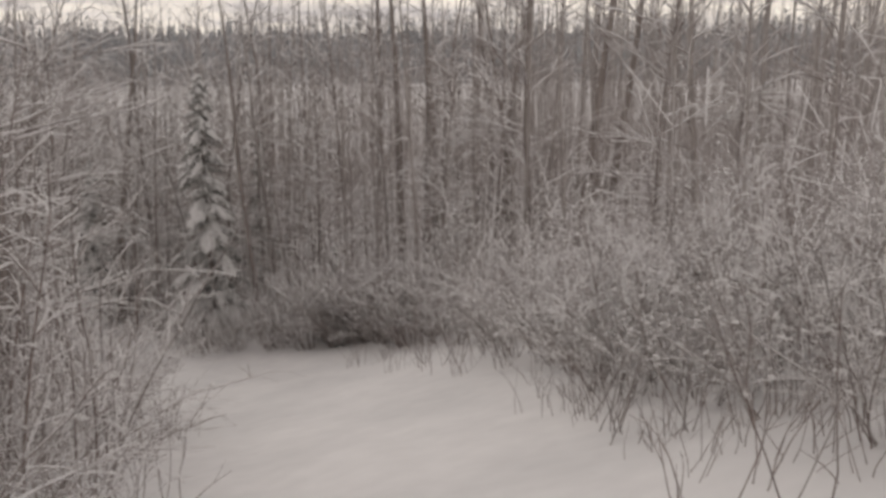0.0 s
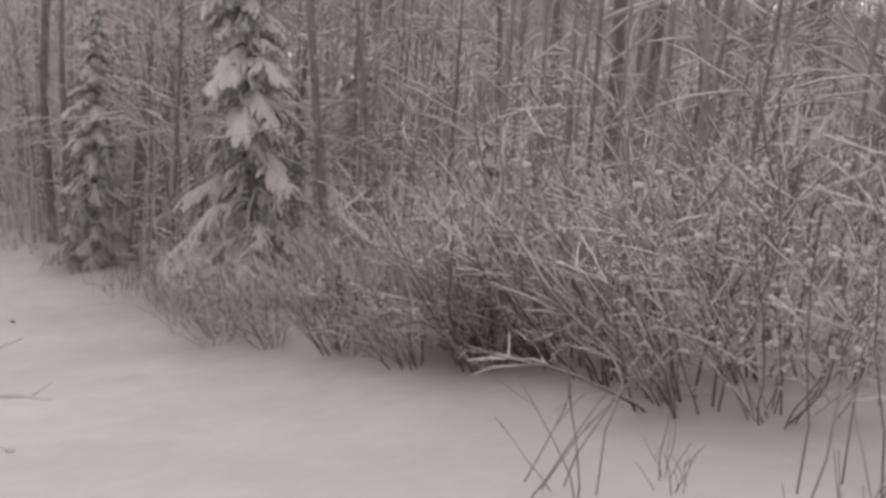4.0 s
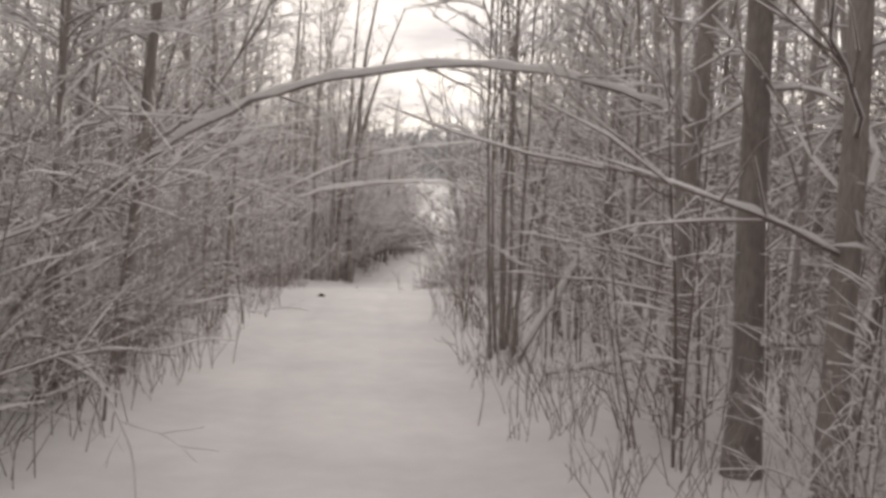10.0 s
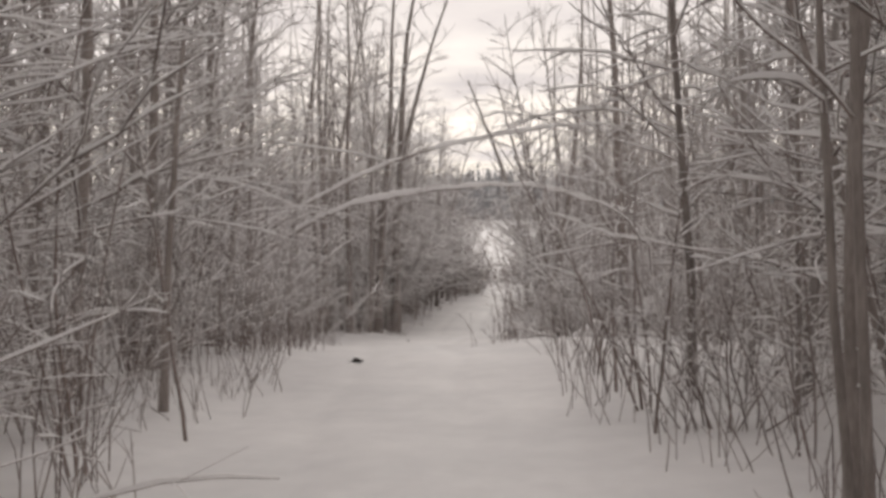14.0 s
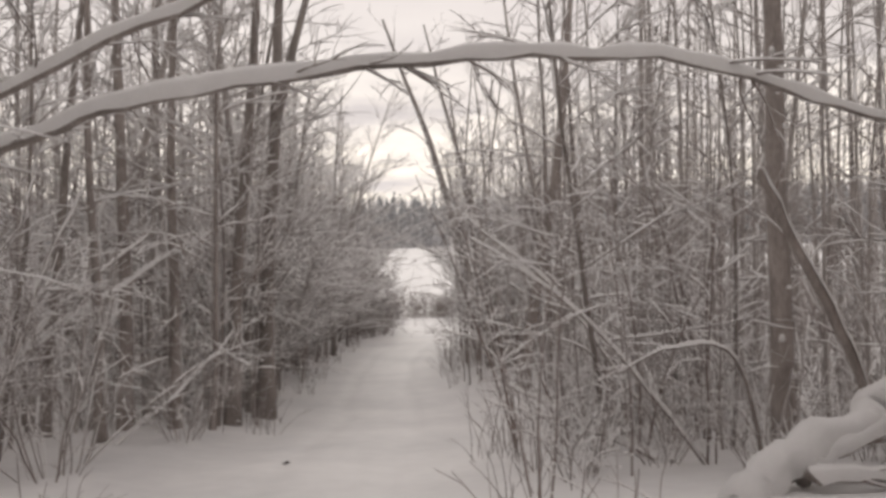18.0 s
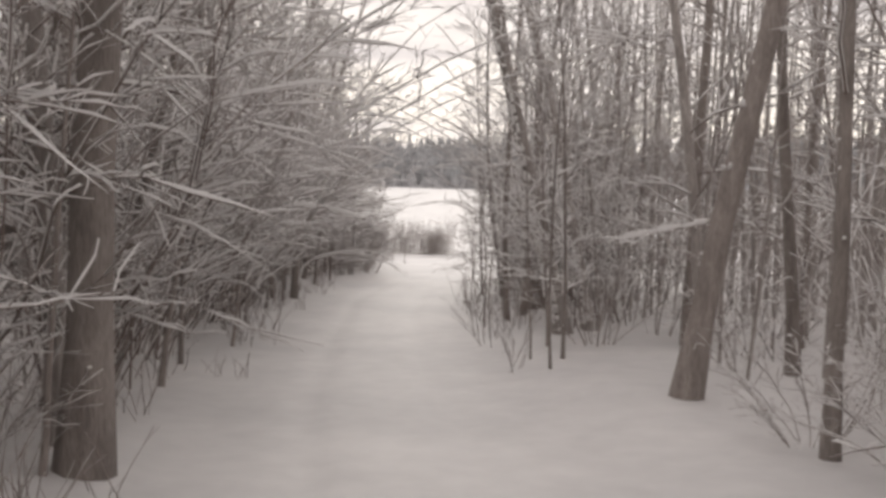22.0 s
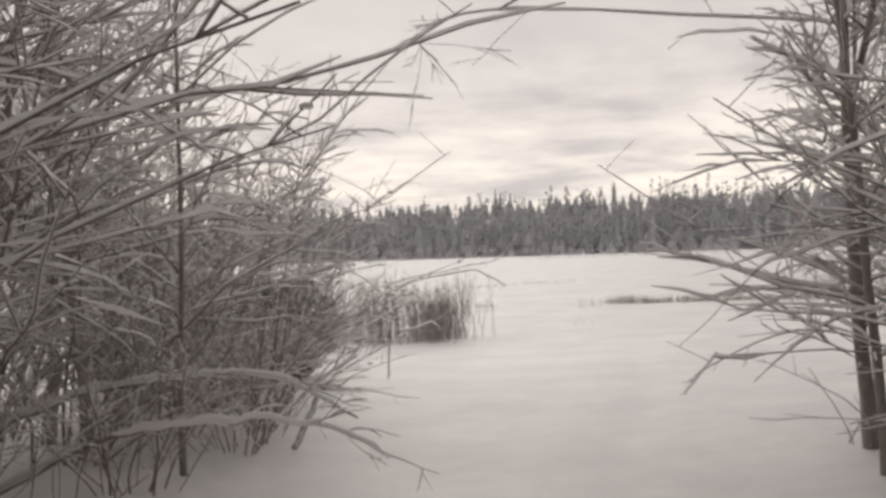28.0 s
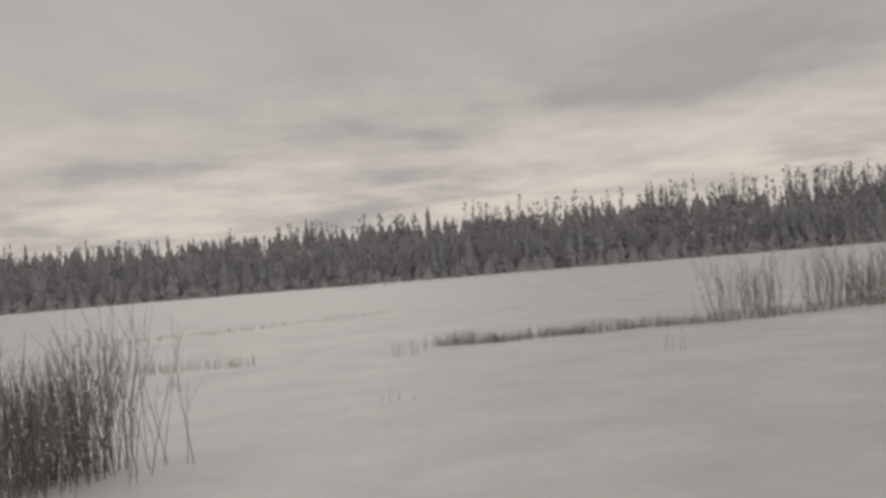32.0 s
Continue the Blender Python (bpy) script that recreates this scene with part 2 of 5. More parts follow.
def snow_on(b, pts, rads, rng, thick=0.012, wide=1.08, gap=0.10, flat=0.3, full=False):
    """A ridge of snow along the upper side of a branch, broken where it is steep or by chance."""
    run = []
    last = len(pts) - 1

    def close():
        if len(run) > 1:
            base = len(b.v)
            m = len(run) - 1
            for j, (p, s, w, h) in enumerate(run):
                e = 0.25 if j in (0, m) else 1.0
                for a, c in ROUND if full else TENT:
                    q = p + s * (w * a) + Vector((0, 0, h * e * c))
                    b.v.append((q.x, q.y, q.z))
            wide_by = 5 if full else 3
            for j in range(m):
                for k in range(wide_by - 1):
                    o = base + wide_by * j + k
                    b.f.append((o, o + 1, o + wide_by + 1, o + wide_by))
        run.clear()

    for i, p in enumerate(pts):
        t = pts[min(i + 1, last)] - pts[max(i - 1, 0)]
        if t.length < 1e-9:
            continue
        t.normalize()
        h = math.hypot(t.x, t.y)
        if h < flat or rng.random() < gap:
            close()
            continue
        s = Vector((-t.y, t.x, 0)) / max(h, 1e-6)
        r = rads[i]
        n = s.cross(t)
        if n.z < 0:
            n = -n
        load = (0.4 + 0.6 * h) * (rng.uniform(0.6, 1.3) if full else rng.uniform(0.45, 1.45))
        run.append((p + n * r * 0.55, s, (r * wide + thick * 0.28) * rng.uniform(0.8, 1.1), (r * 0.7 + thick) * load))
    close()


def lump(b, c, rx, ry, rz, rng, rows=3, cols=6):
    """A small rounded heap."""
    base = len(b.v)
    b.v.append((c.x, c.y, c.z + rz))
    for i in range(1, rows + 1):
        a = math.pi * 0.62 * i / rows
        for k in range(cols):
            o = 2 * math.pi * (k + 0.5 * (i % 2)) / cols
            j = rng.uniform(0.8, 1.2)
            b.v.append((c.x + rx * math.sin(a) * math.cos(o) * j, c.y + ry * math.sin(a) * math.sin(o) * j, c.z + rz * math.cos(a)))
    for k in range(cols):
        b.f.append((base, base + 1 + k, base + 1 + (k + 1) % cols))
    for i in range(rows - 1):
        for k in range(cols):
            o = base + 1 + i * cols
            b.f.append((o + k, o + cols + k, o + cols + (k + 1) % cols, o + (k + 1) % cols))
    o = base + 1 + (rows - 1) * cols
    b.f.append(tuple(o + cols - 1 - k for k in range(cols)))


def stem(rng, start, way, length, r0, r1, n, wiggle=0.1, bend=0.0):
    """Points and radii of a growing, wiggling stem; bend pulls it down (positive) or up."""
    pts, rads = [start.copy()], [r0]
    d = way.normalized()
    for i in range(1, n + 1):
        d = (d + Vector((rng.gauss(0, wiggle), rng.gauss(0, wiggle), rng.gauss(0, wiggle * 0.6) - bend / n))).normalized()
        pts.append(pts[-1] + d * (length / n))
        rads.append(r0 + (r1 - r0) * i / n)
    return pts, rads


def along(pts, f):
    x = f * (len(pts) - 1)
    i = min(int(x), len(pts) - 2)
    return pts[i].lerp(pts[i + 1], x - i), (pts[i + 1] - pts[i]).normalized()


def side_way(rng, t, lift, spread=1.0):
    a = rng.uniform(0, 2 * math.pi)
    return (Vector((math.cos(a), math.sin(a), 0)) * spread + Vector((0, 0, lift)) + t * 0.25).normalized()


# ---------------------------------------------------------------- the lie of the land
EYE_HEIGHT = 1.65
LINE = [Vector(eye) for _, eye, _, _ in PATH]
LINE_Y = np.array([-170.0, -120.0] + [p.y for p in LINE] + [54.0, 60.0, 66.0, 900.0])
LINE_Z = np.array([LINE[0].z + 25, LINE[0].z - EYE_HEIGHT + 16] + [p.z - EYE_HEIGHT for p in LINE] + [-0.1, -0.38, -0.5, -0.5])
start_way = (LINE[1] - LINE[0]).normalized()
TRACK = np.array([tuple((LINE[0] - start_way * 14).to_2d())] + [tuple(p.to_2d()) for p in LINE] + [(5.2, 57.0), (9.0, 66.0)])


def lane_distance(x, y):
    """Signed distances of points from the middle of the lane: negative on its left."""
    x, y = np.atleast_1d(np.asarray(x, float)), np.atleast_1d(np.asarray(y, float))
    best, sign = np.full(x.shape, 1e9), np.ones(x.shape)
    for (ax, ay), (bx, by) in zip(TRACK[:-1], TRACK[1:]):
        dx, dy = bx - ax, by - ay
        l2 = dx * dx + dy * dy
        if l2 < 1e-9:
            continue
        k = np.clip(((x - ax) * dx + (y - ay) * dy) / l2, 0, 1)
        d = np.hypot(x - ax - k * dx, y - ay - k * dy)
        near = d < best
        best = np.where(near, d, best)
        sign = np.where(near, np.where(dx * (y - ay) - dy * (x - ax) > 0, -1.0, 1.0), sign)
    return best * sign


def smooth(a, b, v):
    k = np.clip((v - a) / (b - a), 0, 1)
    return k * k * (3 - 2 * k)


def waves(x, y):
    return (np.sin(x * 1.9 + 1.3 * np.sin(y * 0.7)) * np.sin(y * 1.6 + np.sin(x * 0.9)) * 0.5
            + np.sin(x * 4.3 + y * 1.7) * np.sin(y * 3.7 - x * 1.1) * 0.25 + np.sin(x * 0.61 - y * 0.43 + 2) * 0.6)


def height(x, y):
    """The height of the snow."""
    x, y = np.atleast_1d(np.asarray(x, float)), np.atleast_1d(np.asarray(y, float))
    s = lane_distance(x, y) + 0.15
    d = np.abs(s)
    z = np.interp(y, LINE_Y, LINE_Z)
    wood = 1 - smooth(44, 52, y)
    z = z + wood * smooth(1.5, 3.2, d) * (0.13 + 0.07 * waves(x * 0.7, y * 0.7)) + 0.008 * waves(x * 0.4, y * 0.3)
    rut = np.exp(-((d - 0.80 - 0.05 * np.sin(y * 0.9)) / 0.19) ** 2) * (1 + 0.35 * np.sin(y * 2.3 + x) * np.sin(y * 5.1))
    z = z - 0.028 * rut * (1 - smooth(66, 80, y)) + 0.006 * np.exp(-(d / 2.2) ** 2) * waves(x * 2.2 + 5, y * 1.3)
    z = z + smooth(50, 62, y) * (1 - smooth(90, 140, y)) * (0.035 * waves(x * 0.35 + 3, y * 0.7) + 0.025 * waves(x * 0.8, y * 1.4 + 2))
    z = z + 4.0 * smooth(14, 60, x) * (1 - smooth(-15, 40, y))
    far = 350 - 0.35 * np.abs(x)
    z = z + smooth(8, 130, y - far) * 17 * smooth(60, 200, y) + smooth(0, 300, y - far) * np.clip(x, 0, 400) * 0.02
    return z


def spread_axis(stops):
    out = []
    for a, b, step in stops:
        out.extend(np.arange(a, b, step))
    out.append(stops[-1][1])
    return np.array(out)


gx = spread_axis(((-900, -200, 50), (-200, -40, 8), (-40, -12, 1.4), (-12, -5.4, 0.3), (-5.4, 6.2, 0.13), (6.2, 16, 0.3), (16, 40, 1.2), (40, 200, 8), (200, 1000, 50)))
gy = spread_axis(((-170, -75, 8), (-75, -60, 1), (-60, 78, 0.33), (78, 120, 2), (120, 330, 10), (330, 700, 25), (700, 1500, 100)))
GX, GY = np.meshgrid(gx, gy)
GZ = height(GX.ravel(), GY.ravel())
verts = np.column_stack([GX.ravel(), GY.ravel(), GZ])
nx, ny = len(gx), len(gy)
ii, jj = np.meshgrid(np.arange(nx - 1), np.arange(ny - 1))
o = (jj * nx + ii).ravel()
quads = np.column_stack([o, o + 1, o + nx + 1, o + nx])
me = bpy.data.meshes.new("ground")
me.from_pydata(verts.tolist(), [], quads.tolist())
me.materials.append(SNOW)
me.polygons.foreach_set("use_smooth", [True] * len(me.polygons))
tagged(new("ground", me), "smooth fresh snow on the lane, forest floor and frozen lake", "snowy ground", kind="structure")


def ground_at(x, y):
    """The height of the snow at one place, from the built sheet."""
    i, j = min(max(int(np.searchsorted(gx, x)) - 1, 0), nx - 2), min(max(int(np.searchsorted(gy, y)) - 1, 0), ny - 2)
    u, w = (x - gx[i]) / (gx[i + 1] - gx[i]), (y - gy[j]) / (gy[j + 1] - gy[j])
    o = j * nx + i
    return float((GZ[o] * (1 - u) + GZ[o + 1] * u) * (1 - w) + (GZ[o + nx] * (1 - u) + GZ[o + nx + 1] * u) * w)


def where(x, y, turn=0.0, size=1.0, sink=0.05, tilt=0.0, lean=0.0):
    return pose(x, y, ground_at(x, y) - sink, tilt, lean, 0) @ pose(0, 0, 0, 0, 0, turn) @ Matrix.Scale(size, 4)


# ---------------------------------------------------------------- bare trees


def tree_meshes(seed, tall, r0, lean=(0, 0), branches=18, first=0.25, reach=0.16, bark=BARK, sides=7, twigs=4, snow=0.024, fork=False, wig=0.03, plaster=0.0):
    rng = random.Random(seed)
    wood, limb, white = Build(), Build(), Build()
    pts, rads = stem(rng, Vector((0, 0, -0.15)), Vector((lean[0], lean[1], 1)), tall, r0, r0 * 0.18, 12, wig, -0.02)
    rads[0] *= 1.35
    tube(wood, pts, rads, sides)
    tops = [(pts, rads)]
    if fork:
        p, t = along(pts, 0.42)
        q, qr = stem(rng, p, t + Vector((rng.uniform(0.15, 0.3), rng.uniform(-0.2, 0.2), 0)), tall * 0.5, r0 * 0.55, r0 * 0.12, 8, 0.05, -0.05)
        tube(wood, q, qr, sides)
        tops.append((q, qr))
    for k in range(branches):
        main, mr = tops[k % len(tops)] if fork else tops[0]
        f = first + (0.97 - first) * (k + rng.random()) / branches
        p, t = along(main, min(f, 0.98))
        low = f < 0.45
        way = side_way(rng, t, rng.uniform(-0.1, 0.5) if low else rng.uniform(0.4, 1.1))
        size = tall * reach * rng.uniform(0.6, 1.2) * (1.15 - 0.6 * f)
        r = min(r0 * 0.3, 0.005 + 0.0048 * size)
        bp, br = stem(rng, p, way, size, r, 0.0028, 7, 0.17, rng.uniform(-0.1, 0.4))
        tube(limb, bp, br, 3)
        snow_on(white, bp, br, rng, snow)
        for _ in range(twigs):
            g = rng.uniform(0.25, 0.95)
            q, s = along(bp, g)
            tp, tr = stem(rng, q, s + Vector((rng.gauss(0, 0.5), rng.gauss(0, 0.5), rng.uniform(-0.2, 0.6))), size * rng.uniform(0.25, 0.55), max(r * 0.5, 0.004), 0.0025, 3, 0.16, 0.1)
            tube(limb, tp, tr, 3)
            snow_on(white, tp, tr, rng, snow * 0.7, gap=0.08)
    # snow stuck to one side of the trunk
    a0 = rng.uniform(0, 6.28)
    for _ in range(int(8 + 60 * r0)):
        f = rng.uniform(0.02, 0.6)
        p, _t = along(pts, f)
        r = rads[0] * 0.74 * (1 - 0.8 * f) + 0.002
        a = a0 + rng.gauss(0, 0.6)
        c = p + Vector((math.cos(a), math.sin(a), 0)) * r * 0.93
        w = r * rng.uniform(0.12, 0.4)
        lump(white, c, w, w, w * rng.uniform(0.6, 1.8), rng, 2, 5)
    if plaster:
        for f in np.arange(0.02, 0.75, 0.006):
            p, _t = along(pts, float(f))
            r = rads[0] * 0.74 * (1 - 0.8 * f) + 0.01
            for a in (3.0, 3.45, 3.9, 4.35):
                if rng.random() < plaster:
                    q = p + Vector((math.cos(a), math.sin(a), 0)) * r * 0.95
                    w = r * rng.uniform(0.25, 0.5)
                    lump(white, q, w * 0.6, w, w * rng.uniform(0.8, 1.6), rng, 2, 5)
    return wood.mesh("trunk", bark), limb.mesh("crown", TWIG), white.mesh("lying_snow", SNOW_LUMP)


ROUTE = np.concatenate([np.linspace(a, b, 6)[:-1] for a, b in zip([tuple(p) for p in LINE[:-1]], [tuple(p) for p in LINE[1:]])])


def off_the_lane(meshes, at, keep=0.9):
    """Moves a plant sideways until its branches leave the driving room free."""
    parts = []
    for m in meshes:
        for one in m if isinstance(m, list) else (m,):
            v = np.empty(len(one.vertices) * 3)
            one.vertices.foreach_get("co", v)
            parts.append(v.reshape(-1, 3))
    v = np.concatenate(parts)
    turn = np.array(at.to_3x3())
    v = v @ turn.T
    for _ in range(9):
        o = np.array(at.translation)
        near = ROUTE[np.abs(ROUTE[:, 1] - o[1]) < 8]
        if not len(near):
            break
        w = v + o
        w = w[np.abs(w[:, 2] - near[:, 2].mean()) < 3.5]
        if not len(w) or min(np.min(np.sum((w - p) ** 2, axis=1)) for p in near) > keep * keep:
            break
        x, y = o[0] + (0.3 if lane_distance(o[0], o[1])[0] > 0 else -0.3), o[1]
        at = at.copy()
        at.translation = (x, y, ground_at(x, y) - 0.05)
    return at


def plant_tree(meshes, at, label, group="", category="tree", name="bare_tree"):
    ob = thing(name, label, category, group, at=off_the_lane(meshes, at) if name == "bare_tree" and "trunks" not in group else at)
    for nm, m in zip(("trunk", "crown", "lying_snow"), meshes):
        part(nm, m, None, ob)
    return ob


def shrub_meshes(seed, stems=11, tall=2.6, lean=0.45, droop=0.9, twigs=7, thick=0.010, side=None, snow=0.024, clumps=40, split=False, crook=0.17):
    """Many stems from one foot, arching under snow. side: a way to which most of them lean."""
    rng = random.Random(seed)
    wood, white, each = Build(), Build(), []
    for _ in range(stems):
        if split:
            wood = Build()
            each.append(wood)
        a = rng.uniform(0, 2 * math.pi)
        out = Vector((math.cos(a), math.sin(a), 0))
        way = out * rng.uniform(0.1, lean) + Vector((0, 0, 1))
        if side:
            way += Vector((side[0], side[1], 0)) * rng.uniform(0.3, 1.0)
        size = tall * rng.uniform(0.6, 1.2)
        r = thick * rng.uniform(0.6, 1.2)
        pts, rads = stem(rng, out * rng.uniform(0, 0.3) - Vector((0, 0, 0.08)), way, size, r, 0.004, 10, 0.11, droop * rng.uniform(0.2, 1.1))
        tube(wood, pts, rads, 4)
        snow_on(white, pts, rads, rng, snow, gap=0.15)
        for _ in range(twigs):
            f = rng.uniform(0.2, 0.97)
            p, t = along(pts, f)
            tw = (t * 0.7 + Vector((rng.gauss(0, 0.55), rng.gauss(0, 0.55), rng.uniform(-0.2, 0.45)))).normalized()
            tp, tr = stem(rng, p, tw, min(size, 3.2) * rng.uniform(0.13, 0.36), max(0.003, r * 0.42), 0.002, 4, crook, 0.25)
            tube(wood, tp, tr, 3)
            snow_on(white, tp, tr, rng, snow * 0.8, gap=0.2)
            for _ in range(2):
                q, s = along(tp, rng.uniform(0.15, 0.95))
                up_, ur = stem(rng, q, s * 0.6 + Vector((rng.gauss(0, 0.6), rng.gauss(0, 0.6), rng.uniform(-0.2, 0.5))), min(size, 2.6) * rng.uniform(0.05, 0.12), 0.003, 0.0018, 1, 0.2, 0.0)
                tube(wood, up_, ur, 3)
                snow_on(white, up_, ur, rng, snow * 0.7, gap=0.15)
            if clumps and rng.random() < clumps / (stems * twigs):
                s = rng.uniform(0.010, 0.028)
                lump(white, tp[-1 - rng.randrange(3)], s * 1.5, s, s * 0.8, rng, 2, 5)
    if split:
        return [w.mesh("stem", TWIG) for w in each], white.mesh("lying_snow", SNOW_LUMP)
    return wood.mesh("brushwood", TWIG), white.mesh("lying_snow", SNOW_LUMP)


def sapling_meshes(seed, tall=3.0, r0=0.016, twigs=12, bend=0.15, lean=0.12):
    rng = random.Random(seed)
    wood, white = Build(), Build()
    for _ in range(rng.choice((1, 1, 2, 3))):
        way = Vector((rng.gauss(0, lean), rng.gauss(0, lean), 1))
        size = tall * rng.uniform(0.75, 1.1)
        r = r0 * rng.uniform(0.7, 1.1)
        pts, rads = stem(rng, Vector((rng.gauss(0, 0.08), rng.gauss(0, 0.08), -0.08)), way, size, r, 0.004, 9, 0.05, bend * rng.random())
        tube(wood, pts, rads, 5)
        for k in range(twigs):
            p, t = along(pts, rng.uniform(0.15, 0.98))
            tp, tr = stem(rng, p, side_way(rng, t, rng.uniform(0.0, 0.8)), size * rng.uniform(0.08, 0.2), max(0.003, r * 0.4), 0.002, 3, 0.15, 0.2)
            tube(wood, tp, tr, 3)
            snow_on(white, tp, tr, rng, 0.019, gap=0.08)
            q, s = along(tp, rng.uniform(0.3, 0.9))
            up_, ur = stem(rng, q, s + Vector((rng.gauss(0, 0.5), rng.gauss(0, 0.5), rng.uniform(-0.2, 0.4))), size * 0.06, 0.003, 0.002, 1, 0.1, 0.0)
            tube(wood, up_, ur, 3)
            snow_on(white, up_, ur, rng, 0.01, gap=0.05)
        for _ in range(4):
            p, _t = along(pts, rng.uniform(0.0, 0.9))
            lump(white, p, r * 1.5, r * 1.3, r * 1.6, rng, 2, 5)
    return wood.mesh("brushwood", TWIG), white.mesh("lying_snow", SNOW_LUMP)


def plant_shrub(meshes, at, label, name="shrub", category="shrub", group=""):
    ob = thing(name, label, category, group, at=off_the_lane(meshes, at))
    for nm, m in zip(("brushwood", "lying_snow"), meshes):
        for one in m if isinstance(m, list) else ():
            part("stem", one, None, ob)
        if not isinstance(m, list):
            part(nm, m, None, ob)
    return ob


# ---------------------------------------------------------------- spruces


def spruce(x, y, tall, wide, seed, label, boughs=64, load=1.0):
    """Tiers of fanned boughs with hanging sprigs; snow lies on the fans like hands with spread fingers."""
    rng = random.Random(seed)
    trunk, dead, needles, white = Build(), Build(), Build(), Build()
    pts, rads = stem(rng, Vector((0, 0, -0.15)), Vector((0, 0, 1)), tall, 0.013 * tall, 0.01, 10, 0.01)
    tube(trunk, pts, rads, 7)
    for k in range(boughs):
        f = 0.05 + 0.94 * (k / boughs) ** 0.9
        p, _t = along(pts, min(f, 0.99))
        a = k * 2.4 + rng.uniform(-0.5, 0.5)
        out = Vector((math.cos(a), math.sin(a), 0))
        side = Vector((-out.y, out.x, 0))
        size = wide * (1.03 - f) ** 0.75 * rng.uniform(0.6, 1.2)
        n = max(4, int(4 + size * 5))
        bp, br = stem(rng, p, out + Vector((0, 0, rng.uniform(-0.1, 0.3))), size, 0.012 + 0.006 * size, 0.005, n, 0.06, 0.55 + 0.6 * rng.random())
        tube(dead, bp, br, 4)
        tube(needles, bp, [0.016 + 0.012 * (1 - i / n) for i in range(n + 1)], 4)
        pad = load * rng.choice((0.35, 0.6, 0.8, 1.0, 1.3)) * (0.75 + 0.25 * min(1.0, size))
        snow_on(white, bp, [(0.015 + 0.032 * math.sin(0.4 + 2.5 * i / n)) * pad for i in range(n + 1)], rng, 0.03 * pad, 1.25, 0.08, 0.15, True)
        for i in range(1, n + 1):
            t = (bp[i] - bp[i - 1]).normalized()
            spray = 0.40 * size * (1.15 - 0.75 * i / n) + 0.10
            for sg in (-1, 1, -0.45, 0.45):
                q = bp[i - 1].lerp(bp[i], rng.random())
                way = t * rng.uniform(0.6, 1.0) + side * sg * rng.uniform(0.6, 1.0) + Vector((0, 0, rng.uniform(-0.25, 0.08)))
                sp, sr = stem(rng, q, way, spray * rng.uniform(0.5, 1.1), 0.016, 0.007, 4, 0.09, rng.uniform(0.5, 1.1))
                tube(needles, sp, sr, 3)
                if rng.random() < 0.30 + 0.5 * pad:
                    snow_on(white, sp, [0.022 * pad, 0.028 * pad, 0.028 * pad, 0.024 * pad, 0.01], rng, 0.024 * pad, 1.3, 0.05, 0.12, abs(sg) > 0.5)
                for _k in range(4 + int(spray * 7)):
                    q2, t2 = along(sp, rng.uniform(0.05, 1.0))
                    s2, r2 = stem(rng, q2, t2 * 0.8 + side * rng.gauss(0, 0.5) + Vector((rng.gauss(0, 0.35), rng.gauss(0, 0.35), rng.uniform(-0.9, 0.0))), rng.uniform(0.06, 0.15), 0.009, 0.003, 1, 0.05)
                    tube(needles, s2, r2, 3)
    ob = thing("spruce", label, "spruce tree", "snow-laden spruces", at=where(x, y, seed * 40))
    part("trunk", trunk, BARK, ob)
    part("boughs", dead, BARK, ob)
    part("needles", needles, NEEDLE, ob)
    part("lying_snow", white, SNOW_LUMP, ob, "thick snow pads on the boughs")
    return ob


spruce(7.45, -29.3, 9.0, 1.72, 3, "large green spruce with boughs bent under snow", 110)
spruce(5.95, -21.05, 6.8, 1.3, 5, "slim snow-laden spruce at the edge of the lane", 92, 1.15)
spruce(11.5, -24.5, 7.5, 1.3, 8, "young spruce dusted with snow among bare trunks", 60, 0.8)
spruce(0.6, -26.4, 3.2, 0.7, 11, "small spruce half buried in the alder thicket", 36, 0.9)
spruce(9.6, -33.5, 3.2, 0.8, 12, "small snowy spruce in the thicket", 34, 1.1)

